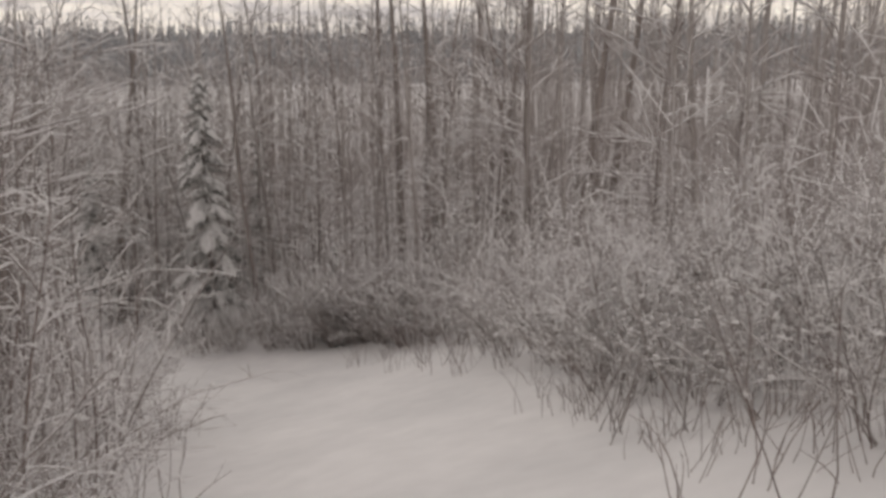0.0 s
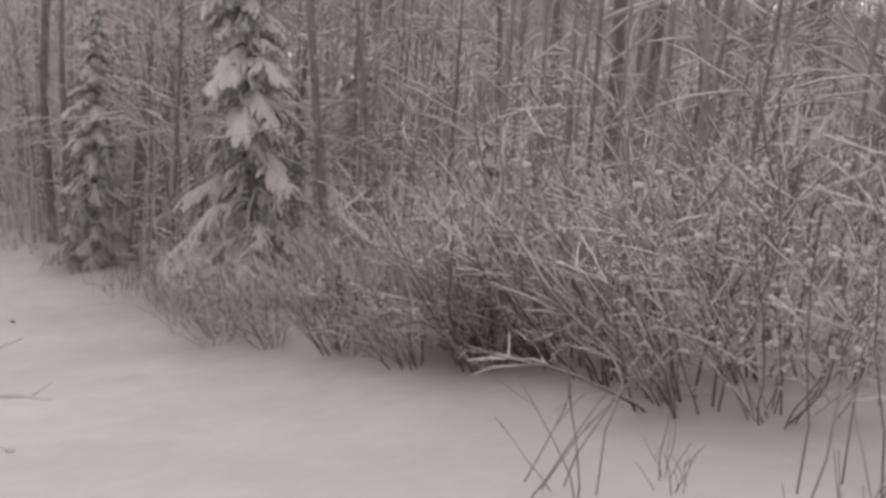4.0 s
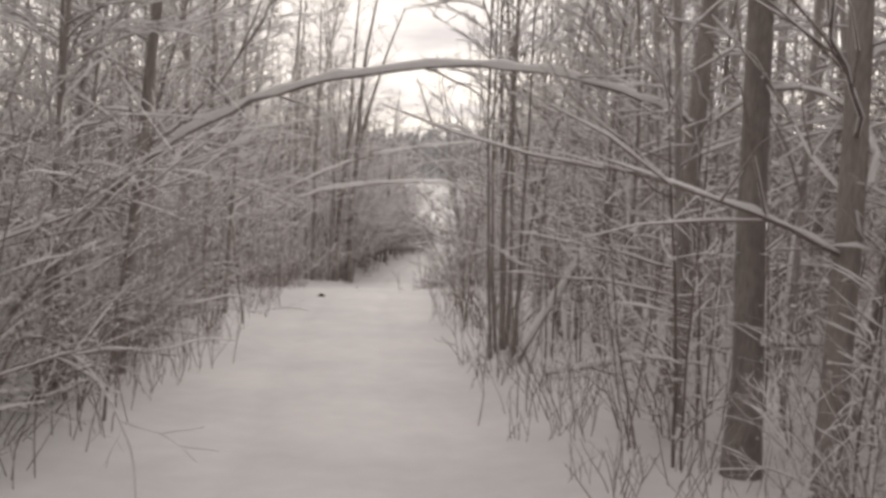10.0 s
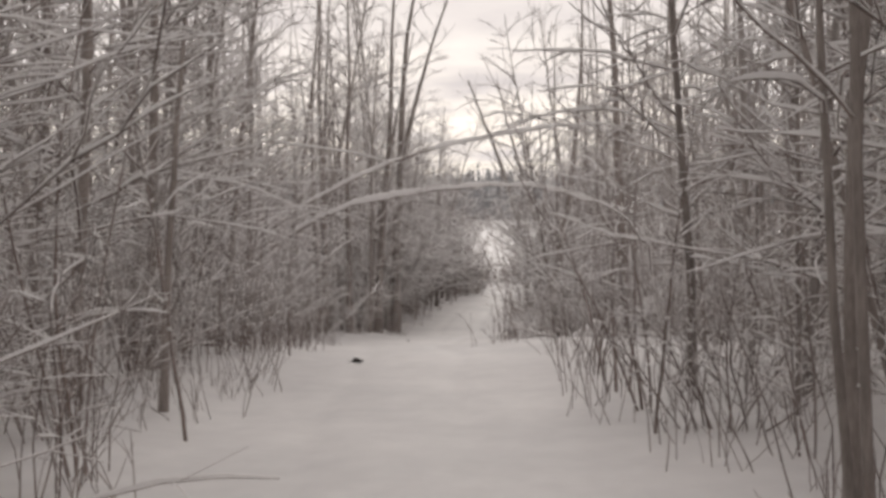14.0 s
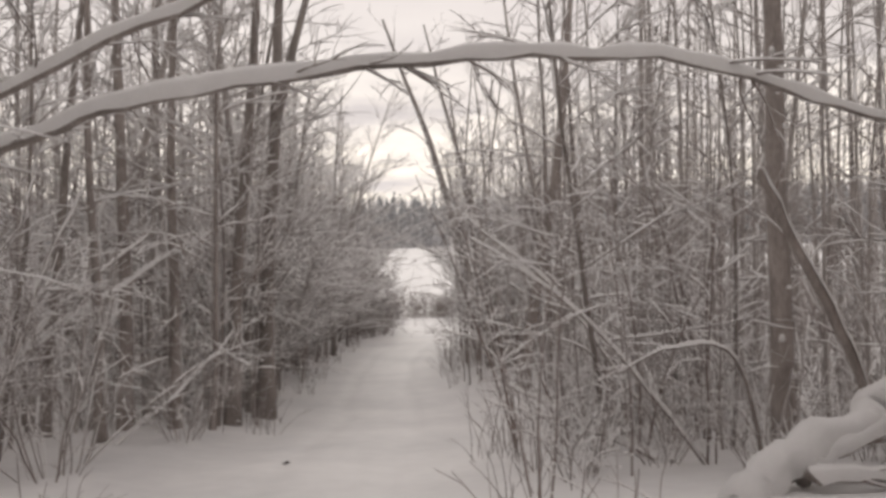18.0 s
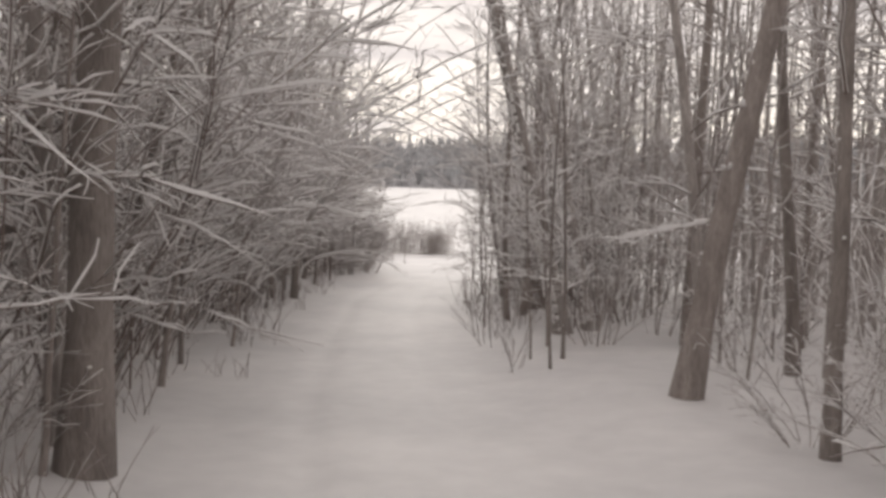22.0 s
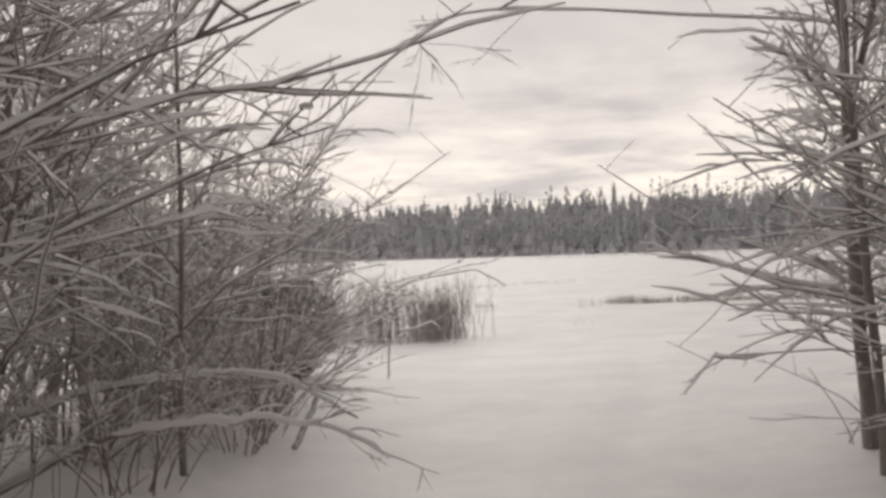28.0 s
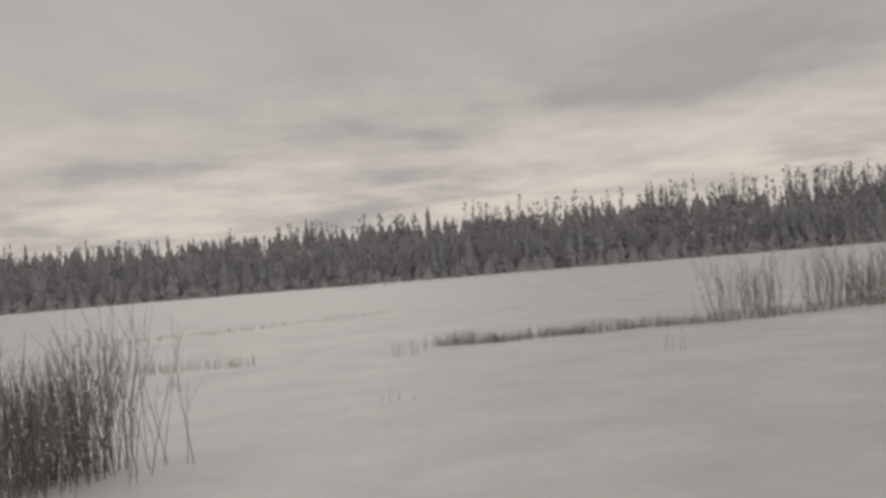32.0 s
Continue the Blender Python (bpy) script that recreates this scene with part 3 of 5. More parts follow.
# ---------------------------------------------------------------- trunks that stand out along the lane
MARKED = (
    # x, y, radius, height, lean, label, fork
    (5.47, -16.4, 0.135, 13, (0.0, 0.02), "straight dark trunk flecked with snow beside the lane", False),
    (6.85, -21.3, 0.16, 14, (0.10, 0.0), "thick leaning trunk behind the slim spruce", False),
    (7.6, -20.3, 0.11, 12, (0.06, 0.03), "dark trunk beside the thick leaning one", False),
    (5.6, -12.8, 0.14, 13, (0.05, 0.02), "tall dark trunk holding an arched pole", False),
    (9.6, -6.0, 0.15, 14, (0.02, 0.0), "thick dark trunk deeper in the wood", False),
    (8.28, -30.85, 0.09, 13, (-0.06, 0.02), "tall trunk standing beside the large spruce", False),
    (3.65, -8.9, 0.05, 11, (-0.02, 0.0), "dark bare trunk in a clump beside the lane", False),
    (3.55, -9.25, 0.03, 9, (-0.08, 0.0), "thin dark stem in a clump beside the lane", False),
    (3.75, -9.3, 0.028, 8, (0.09, 0.02), "thin dark stem in a clump beside the lane", False),
    (3.72, -8.6, 0.035, 9, (0.03, 0.0), "thin dark stem in a clump beside the lane", False),
    (3.8, -9.7, 0.035, 9, (0.02, 0.01), "thin dark stem in a clump beside the lane", False),
    (3.45, -9.75, 0.032, 9, (-0.05, 0.02), "thin forked stem in a clump beside the lane", True),
    (-2.25, -4.9, 0.05, 8, (0.10, 0.04), "thin leaning stem at the lane's edge", False),
    (-3.62, 17.4, 0.145, 14, (-0.01, 0.0), "dark bare trunk flecked with snow", False),
    (-3.25, 19.0, 0.185, 15, (0.035, 0.0), "thick forked trunk beside the lane", True),
    (2.6, 22.55, 0.165, 14, (0.12, -0.01), "thick smooth leaning trunk at the lane's edge", False),
    (4.5, 10.9, 0.15, 14, (-0.05, 0.0), "tall dark trunk behind the fallen log", False),
    (2.9, 19.6, 0.075, 12, (0.0, 0.02), "slim upright trunk dusted with snow", False),
    (1.45, 25.0, 0.022, 8, (-0.05, 0.02), "thin stem at the lane's edge", False),
    (1.35, 26.2, 0.018, 7, (-0.04, 0.03), "thin stem at the lane's edge", False),
    (1.78, 32.25, 0.072, 12, (-0.03, 0.0), "slim dark trunk near the lake", False),
    (2.25, 32.85, 0.08, 12, (-0.01, 0.0), "slim dark trunk near the lake", False),
    (-4.99, 14.2, 0.085, 12, (0.0, 0.02), "dark bare trunk among leaning poles", False),
    (-5.3, 16.3, 0.14, 13, (0.01, 0.0), "thick dark trunk among leaning poles", False),
    (-6.2, 15.0, 0.09, 12, (0.02, 0.0), "dark bare trunk flecked with snow", False),
    (2.5, 29.3, 0.19, 12, (-0.24, 0.0), "thick poplar trunk plastered with snow on one side", False),
    (3.2, 29.9, 0.15, 12, (-0.19, 0.03), "grey poplar trunk plastered with snow", False),
    (2.72, 34.4, 0.145, 11, (-0.09, 0.0), "dark double trunk leaning over the lane", False),
    (3.0, 34.9, 0.12, 11, (-0.05, 0.0), "second stem of the double trunk", False),
    (4.4, 27.7, 0.11, 13, (0.02, 0.0), "tall grey trunk in the open wood", False),
    (4.9, 24.6, 0.10, 13, (-0.02, 0.03), "tall grey trunk in the open wood", False),
    (-3.4, 36.0, 0.11, 8, (0.06, 0.0), "forked alder trunk by the lane", True),
    (-3.9, 35.6, 0.06, 8, (0.0, 0.0), "thin dark alder stem", False),
    (-4.4, 35.6, 0.07, 8, (-0.02, 0.0), "thin dark alder stem", False),
    (3.5, 43.8, 0.065, 7, (-0.05, 0.02), "leaning alder trunk at the shore", True),
    (3.05, 42.9, 0.04, 6.5, (-0.03, 0.03), "slim alder stem at the shore", False),
    (4.1, 44.3, 0.055, 7, (0.06, 0.03), "slim alder stem at the shore", True),
    (22.0, -9.4, 0.16, 15, (0.0, 0.0), "tall straight trunk deep in the wood", False),
    (12.6, -32.9, 0.15, 15, (0.01, 0.0), "tall straight trunk above the thicket", False),
    (15.0, -31.0, 0.13, 15, (-0.01, 0.0), "tall straight trunk above the thicket", False),
    (16.5, -33.5, 0.17, 15, (0.01, 0.0), "tall dark trunk above the thicket", False),
    (17.4, -33.0, 0.13, 14, (-0.01, 0.0), "tall dark trunk above the thicket", False),
    (17.6, -24.2, 0.17, 16, (0.0, 0.0), "tall straight trunk above the thicket", False),
    (19.4, -25.4, 0.15, 16, (0.01, 0.0), "tall straight trunk above the thicket", False),
    (21.2, -26.8, 0.20, 16, (0.0, 0.0), "thick dark trunk above the thicket", False),
    (20.6, -24.4, 0.12, 15, (-0.01, 0.0), "tall dark trunk above the thicket", False),
    (22.8, -25.6, 0.13, 15, (0.0, 0.0), "tall dark trunk above the thicket", False),
    (15.6, -18.0, 0.13, 15, (0.01, 0.0), "tall straight trunk deep in the wood", False),
    (14.2, -20.6, 0.12, 15, (0.0, 0.0), "tall straight trunk deep in the wood", False),
    (24.5, -30.5, 0.14, 15, (0.0, 0.0), "tall dark trunk above the thicket", False),
    (13.0, -40.2, 0.15, 14, (0.0, 0.0), "tall dark trunk behind the bushes", False),
    (13.9, -40.6, 0.13, 14, (0.02, 0.0), "tall dark trunk behind the bushes", False),
)
for i, (x, y, r, tall, lean, label, fork) in enumerate(MARKED):
    shore = y > 40
    meshes = tree_meshes(100 + i, tall, r, lean, 40 if shore else (18 if r > 0.09 else 15), 0.15 if shore else (0.42 if r > 0.1 else 0.25), 0.24 if shore else 0.15,
                         PALE if "poplar" in label else BARK, 9 if r > 0.12 else 6, 6 if shore else 3, fork=fork, plaster=0.5 if "plaster" in label else 0.0)
    plant_tree(meshes, where(x, y, 0, 1), label, "trunks along the lane")

# ---------------------------------------------------------------- arched and leaning poles, logs


def pole(name, pts, r0, r1, label, category, snow=0.03, twigs=10, seed=1, bark=BARK, sides=7, hang=0.0, leaves=0, twig=(0.25, 0.9)):
    """A bent pole through given places, smoothed, with snow along its back."""
    rng = random.Random(seed)
    pts = [Vector(p) for p in pts]
    fine = []
    for i in range(len(pts) - 1):
        p0, p1, p2, p3 = pts[max(i - 1, 0)], pts[i], pts[i + 1], pts[min(i + 2, len(pts) - 1)]
        for k in range(5):
            t = k / 5
            fine.append(0.5 * ((2 * p1) + (p2 - p0) * t + (2 * p0 - 5 * p1 + 4 * p2 - p3) * t * t + (3 * p1 - p0 - 3 * p2 + p3) * t ** 3))
    fine.append(pts[-1])
    fine = [p + Vector((rng.gauss(0, 0.3), rng.gauss(0, 0.3), rng.gauss(0, 0.3))) * r0 * 0.8 for p in fine]
    n = len(fine)
    rads = [r0 + (r1 - r0) * i / (n - 1) for i in range(n)]
    o = fine[0].copy()
    loc = [p - o for p in fine]
    wood, limb, white = Build(), Build(), Build()
    tube(wood, loc, rads, sides, True)
    snow_on(white, loc, rads, rng, snow, 1.3, 0.01, 0.12, True)
    for _ in range(twigs):
        p, t = along(loc, rng.uniform(0.2, 1.0))
        ln = rng.uniform(*twig)
        tp, tr = stem(rng, p, t * 0.8 + Vector((rng.gauss(0, 0.5), rng.gauss(0, 0.5), rng.uniform(-0.5, 0.7) - hang)), ln, max(0.0028, r1 * 0.45), 0.002, 5, 0.15, 0.2)
        tube(limb, tp, tr, 4)
        snow_on(white, tp, tr, rng, min(0.014, 0.004 + r1 * 0.8), gap=0.08)
        for _k in range(2):
            q, s = along(tp, rng.uniform(0.3, 0.9))
            up_, ur = stem(rng, q, s + Vector((rng.gauss(0, 0.6), rng.gauss(0, 0.6), rng.uniform(-0.3, 0.5))), ln * 0.4, min(0.004, 0.0015 + r1 * 0.4), 0.0015, 3, 0.15, 0.1)
            tube(limb, up_, ur, 3)
            snow_on(white, up_, ur, rng, min(0.01, 0.003 + r1 * 0.6), gap=0.05)
    ob = thing(name, label, category, at=Matrix.Translation(o))
    part("trunk", wood, bark, ob)
    if twigs:
        part("brushwood", limb, TWIG, ob)
    if leaves:
        dry = Build()
        for _ in range(leaves):
            p, t = along(loc, rng.uniform(0.35, 1.0))
            for _k in range(5):
                q = p + Vector((rng.gauss(0, 0.012), rng.gauss(0, 0.012), rng.uniform(-0.03, 0.01)))
                lump(dry, q, 0.006, 0.006, 0.009, rng, 2, 4)
        part("withered_leaves", dry, LEAF, ob, "dark withered leaves")
    part("lying_snow", white, SNOW_LUMP, ob)
    return ob


g = ground_at
pole("arched_tree", [(-2.2, -14.7, g(-2.2, -14.7) - 0.1), (-1.5, -14.6, 6.1), (-0.75, -14.5, 7.05), (0.2, -14.5, 7.82), (1.4, -14.5, 8.33), (2.95, -14.5, 8.56), (4.1, -14.45, 8.48), (5.0, -14.2, 8.25), (5.6, -13.3, 8.12)], 0.042, 0.024, "slender tree bent into an arch over the lane under snow", "arched tree", 0.035, 9, 1)
pole("arched_tree", [(-5.9, 6.6, g(-5.9, 6.6) - 0.1), (-5.1, 6.8, 4.75), (-4.0, 6.8, 5.68), (-2.8, 6.8, 6.28), (-1.9, 6.8, 6.53), (-0.4, 6.8, 6.74), (0.9, 6.8, 6.82), (2.1, 6.8, 6.74), (3.3, 6.9, 6.4), (4.3, 6.9, 6.1)], 0.06, 0.025, "thick snow-covered tree bowed low across the lane", "arched tree", 0.055, 26, 2, hang=0.1)
pole("arched_tree", [(-6.3, 7.3, g(-6.3, 7.3) - 0.1), (-5.3, 7.2, 5.1), (-4.1, 7.2, 6.15), (-2.4, 7.2, 7.05), (-0.9, 7.2, 7.6), (0.7, 7.2, 7.95), (2.3, 7.2, 8.15), (3.6, 7.3, 8.2), (4.6, 8.2, 8.1)], 0.05, 0.022, "second snow-covered tree arched higher across the lane", "arched tree", 0.048, 24, 3)
# fallen and leaning wood on the right of the lane
pole("fallen_log", [(2.95, 8.12, g(2.95, 8.12) - 0.12), (3.3, 8.3, g(3.3, 8.3) + 0.1), (4.22, 8.77, 3.40), (5.0, 9.1, 3.75), (5.4, 9.3, 3.92)], 0.15, 0.13, "thick fallen log under a deep ridge of snow", "fallen log", 0.09, 4, 5, sides=9)
pole("fallen_log", [(3.6, 8.35, g(3.6, 8.35) + 0.1), (3.95, 8.47, 3.26), (4.9, 8.8, 3.56), (5.9, 9.08, 3.82)], 0.075, 0.06, "thinner fallen log lying beside the thick one", "fallen log", 0.06, 3, 6)
pole("fallen_log", [(3.6, 8.15, g(3.6, 8.15) + 0.16), (4.3, 8.15, g(4.3, 8.15) + 0.1), (5.0, 8.2, g(5.0, 8.2) + 0.04)], 0.06, 0.05, "short broken log half buried in snow", "fallen log", 0.05, 3, 36)
pole("fallen_branch", [(3.2, 11.2, g(3.2, 11.2) - 0.02), (2.4, 12.8, 2.66), (1.7, 14.3, 2.88), (1.25, 15.5, 3.0)], 0.06, 0.025, "dark fallen branch slanting up beside the lane", "fallen branch", 0.015, 14, 7)
pole("fallen_branch", [(2.5, 5.6, g(2.5, 5.6) + 0.02), (1.7, 6.0, g(1.7, 6.0) + 0.22), (1.15, 6.3, g(1.15, 6.3) + 0.35)], 0.028, 0.01, "thin dark branch lying beside the lane", "fallen branch", 0.008, 14, 37)
pole("leaning_pole", [(5.4, 9.6, g(5.4, 9.6) - 0.05), (4.93, 9.88, 3.83), (4.26, 9.71, 5.04), (3.69, 9.54, 6.1)], 0.07, 0.05, "broken leaning trunk with snow down one side", "leaning pole", 0.045, 5, 38)
pole("leaning_pole", [(4.96, 6.96, g(4.96, 6.96) - 0.1), (4.85, 7.1, 3.8), (4.72, 7.29, 4.5), (4.59, 7.52, 5.7)], 0.06, 0.035, "dead snag leaning over the fallen log", "leaning pole", 0.03, 4, 39)
pole("leaning_pole", [(3.6, 11.0, g(3.6, 11.0) - 0.05), (2.42, 11.7, 4.1), (1.5, 12.2, 4.9), (0.75, 12.7, 5.4)], 0.04, 0.016, "thin leaning pole capped with snow", "leaning pole", 0.022, 5, 40)
pole("leaning_pole", [(3.7, 13.1, g(3.7, 13.1) - 0.05), (2.27, 13.7, 4.4), (1.3, 14.2, 5.3), (0.5, 14.75, 6.0)], 0.04, 0.016, "thin leaning pole capped with snow", "leaning pole", 0.022, 5, 41)
pole("bent_alder", [(3.6, 9.2, g(3.6, 9.2)), (3.3, 9.2, 4.1), (2.7, 9.3, 4.25), (2.1, 9.4, 3.95)], 0.03, 0.012, "bent branch with snow over the fallen log", "bent branch", 0.016, 10, 42)
pole("fallen_log", [(1.9, 16.2, g(1.9, 16.2) + 0.14), (2.6, 15.7, g(2.6, 15.7) + 0.16), (3.4, 15.2, g(3.4, 15.2) + 0.1)], 0.05, 0.075, "snow-topped fallen log at the lane's edge", "fallen log", 0.05, 7, 8)
pole("leaning_pole", [(3.79, -10.4, g(3.79, -10.4) - 0.1), (4.14, -10.25, 5.2), (4.69, -9.9, 6.06), (5.1, -9.6, 6.7)], 0.06, 0.045, "snow-plastered leaning pole beside a clump of stems", "leaning pole", 0.06, 2, 12)
pole("fallen_log", [(4.15, -11.9, g(4.15, -11.9) + 0.06), (5.2, -11.8, g(5.2, -11.8) + 0.28), (6.6, -11.6, g(6.6, -11.6) + 0.5), (8.6, -11.4, g(8.6, -11.4) + 0.6)], 0.035, 0.06, "snow-covered log lying between trunks", "fallen log", 0.04, 5, 13)
# leaning poles on the left of the lane
pole("leaning_pole", [(-7.3, 11.8, g(-7.3, 11.8) - 0.1), (-5.95, 13.55, 3.75), (-4.89, 15.1, 4.72), (-3.69, 16.49, 5.6)], 0.065, 0.03, "leaning pole with deep snow resting against a trunk", "leaning pole", 0.04, 12, 14)
pole("leaning_pole", [(-6.6, 12.6, g(-6.6, 12.6) - 0.1), (-5.7, 13.6, 4.05), (-5.41, 14.03, 4.55), (-4.41, 14.98, 5.55)], 0.045, 0.02, "snowy pole leaning alongside a thicker one", "leaning pole", 0.045, 10, 16)
pole("leaning_pole", [(-4.72, 13.6, g(-4.72, 13.6) - 0.1), (-4.03, 14.85, 2.87), (-3.38, 16.6, 3.7)], 0.032, 0.018, "thin pole propped against a trunk", "leaning pole", 0.022, 4, 15)
pole("leaning_pole", [(-4.85, 12.1, g(-4.85, 12.1) - 0.1), (-4.62, 12.5, 3.4), (-4.41, 12.9, 4.4), (-4.3, 13.1, 5.4)], 0.03, 0.018, "thin dark stem leaning beside the lane", "leaning pole", 0.012, 6, 43)
pole("leaning_pole", [(-4.55, 12.2, g(-4.55, 12.2) - 0.1), (-4.4, 12.4, 2.9), (-4.29, 12.55, 3.5)], 0.03, 0.02, "short dark stem leaning beside the lane", "leaning pole", 0.01, 3, 44)
pole("leaning_pole", [(-5.6, 11.0, g(-5.6, 11.0) - 0.1), (-5.2, 11.9, 4.2), (-4.99, 12.3, 5.2), (-4.68, 12.89, 6.2)], 0.04, 0.02, "slim leaning stem edged with snow", "leaning pole", 0.012, 8, 45)
pole("bent_alder", [(-5.2, 31.3, g(-5.2, 31.3) - 0.1), (-4.9, 31.25, 2.9), (-4.19, 31.23, 3.9), (-3.4, 31.21, 3.93), (-2.56, 31.18, 3.76), (-1.85, 31.16, 3.58)], 0.055, 0.015, "bent alder limb thick with snow over the lane", "bent branch", 0.045, 16, 17)
pole("bent_alder", [(-3.4, 36.6, g(-3.4, 36.6) - 0.1), (-3.21, 37.1, 1.39), (-2.39, 37.16, 1.72), (-1.74, 37.15, 1.76), (-1.2, 37.13, 1.6)], 0.04, 0.012, "low bent alder branch edged with snow", "bent branch", 0.03, 12, 46)
pole("bent_alder", [(-4.9, 25.4, g(-4.9, 25.4) - 0.1), (-4.4, 25.4, 2.2), (-3.8, 25.36, 2.78), (-3.09, 25.27, 3.15), (-2.37, 25.17, 3.44), (-1.87, 25.1, 3.46), (-1.3, 25.0, 3.32)], 0.045, 0.012, "long bent alder limb lined with snow", "bent branch", 0.032, 14, 47)
pole("bent_alder", [(-5.0, 24.4, g(-5.0, 24.4) - 0.1), (-4.4, 24.4, 3.6), (-3.52, 24.36, 4.3), (-2.77, 24.25, 4.28), (-2.12, 24.15, 4.16)], 0.045, 0.015, "bent alder limb lined with snow", "bent branch", 0.035, 12, 48)
pole("bent_alder", [(2.86, 22.78, 3.5), (2.5, 22.82, 3.42), (2.25, 22.87, 3.36), (1.75, 22.94, 3.25)], 0.025, 0.01, "snowy dead limb of the leaning trunk", "bent branch", 0.03, 4, 49)
pole("bent_alder", [(2.65, 30.6, g(2.65, 30.6) - 0.1), (2.6, 30.4, 2.4), (2.1, 30.0, 3.1), (1.4, 29.5, 3.7)], 0.03, 0.015, "bent branch with snow leaning over the lane", "bent branch", 0.04, 6, 18)
pole("bent_alder", [(-0.5, -17.2, g(-0.5, -17.2)), (-0.1, -17.4, 6.2), (0.5, -17.6, 6.1), (0.95, -17.9, 5.6), (1.1, -18.2, 5.15)], 0.012, 0.005, "thin twig drooping onto the lane", "bent branch", 0.006, 5, 19)

# ---------------------------------------------------------------- the wood on both sides
rng = random.Random(77)
KEEP_OFF = [(x, y) for x, y, *_ in MARKED] + [(7.45, -29.3), (5.95, -21.05), (11.5, -24.5), (1.2, -26.8), (9.6, -33.5)]


def shore_line(x):
    """How far towards the lake the wood reaches."""
    if x < -1.5:
        return 48.0 + 0.6 * math.sin(x * 1.7)
    if x > 14:
        return 47.0 + 0.85 * (x - 14)
    return 45.0 + 0.5 * math.sin(x * 1.3)


def clear_spruce(x, y):
    """The room about the large spruce, which stands free towards the lane."""
    return 5.0 < x < 9.6 and -40.0 < y < -27.6 or 4.4 < x < 7.0 and -23.0 < y < -19.5


def scatter(count, near, far, apart, y0=-58.0, y1=47.0, weight=1.0, taken=None, right=16.0, clear=False, open_logs=True):
    """Random places at a distance of near to far metres from the lane."""
    out = []
    cell = {}
    for a, b in taken or ():
        cell.setdefault((int(a // apart), int(b // apart)), []).append((a, b))
    for _ in range(60):
        if len(out) >= count:
            break
        xs = np.array([rng.uniform(-far - 6, far + right) for _ in range(1500)])
        ys = np.array([rng.uniform(y0, y1) for _ in range(1500)])
        ds = np.abs(lane_distance(xs, ys))
        for x, y, d in zip(xs.tolist(), ys.tolist(), ds.tolist()):
            if not near <= d <= far or rng.random() > (1 - (d - near) / (far - near + 1e-6)) ** weight + 0.05:
                continue
            if open_logs and (1.2 < x < 5.4 and 1.8 < y < 10.2 or -5.6 < x < -2.2 and 8.5 < y < 15.5 or 1.2 < x < 3.9 and 15.5 < y < 30 or 2.8 < x < 4.6 and -2.5 < y < 1.8):
                continue
            if clear_spruce(x, y):
                continue
            if y > shore_line(x) or (y > 38 and d < near + 0.5):
                continue
            if clear and (0.0 < x < 9.5 and -57 < y < -35 or -7 < x < 1 and -57 < y < -44):
                continue
            i, j = int(x // apart), int(y // apart)
            if any((x - a) ** 2 + (y - b) ** 2 < apart ** 2 for u in (-1, 0, 1) for w in (-1, 0, 1) for a, b in cell.get((i + u, j + w), ())):
                continue
            out.append((x, y))
            cell.setdefault((i, j), []).append((x, y))
            if len(out) >= count:
                break
    return out


TREES = [tree_meshes(s, t, r, (rng.gauss(0, 0.03), rng.gauss(0, 0.03)), b + 24, 0.14, 0.21, m, 6, 6)
         for s, t, r, b, m in ((1, 9, 0.05, 16, BARK), (2, 11, 0.075, 18, BARK), (3, 12.5, 0.09, 18, PALE), (4, 8, 0.038, 15, BARK), (5, 10, 0.06, 17, PALE), (6, 7, 0.032, 15, BARK), (7, 13, 0.115, 18, BARK), (8, 9.5, 0.045, 16, BARK))]
tree_spots = scatter(310, 2.9, 10.0, 0.8, weight=0.8, taken=KEEP_OFF, clear=True)
TREE_LABELS = ("slim bare tree with snow on its twigs", "bare forest tree with dark bark and snowy branches", "tall bare poplar with snow on its branches", "thin young bare tree in the thicket")
for k, (x, y) in enumerate(tree_spots):
    if x > 3 and 10 < y < 42 and k % 5 < 2:
        continue
    v = rng.choice((0, 0, 1, 1, 2, 3, 3, 4, 5, 5, 6, 7, 7))
    size = rng.uniform(0.85, 1.2)
    plant_tree(TREES[v], where(x, y, rng.uniform(0, 360), size, tilt=rng.gauss(0, 2.5), lean=rng.gauss(4, 3) if lane_distance(x, y)[0] < 0 else rng.gauss(0.5, 2.5)), TREE_LABELS[(1, 1, 2, 3, 2, 3, 1, 0)[v]], "trees of the wood")

SHRUBS = [shrub_meshes(20 + i, *a) for i, a in enumerate(((7, 2.3, 0.55, 0.7, 11), (7, 2.8, 0.5, 0.9, 11), (8, 1.9, 0.65, 0.6, 10), (6, 3.1, 0.45, 0.9, 13), (8, 1.4, 0.75, 0.5, 9)))]
SAPS = [sapling_meshes(40 + i, t, r) for i, (t, r) in enumerate(((2.2, 0.011), (3.0, 0.014), (4.2, 0.018), (1.6, 0.009), (5.2, 0.022), (3.6, 0.016)))]
LEAN = [shrub_meshes(60 + i, 14, t, 0.55, 0.7, 14, 0.012, (0.42, 0.0), 0.014, split=True, crook=0.24) for i, t in enumerate((3.0, 2.6, 3.4))]

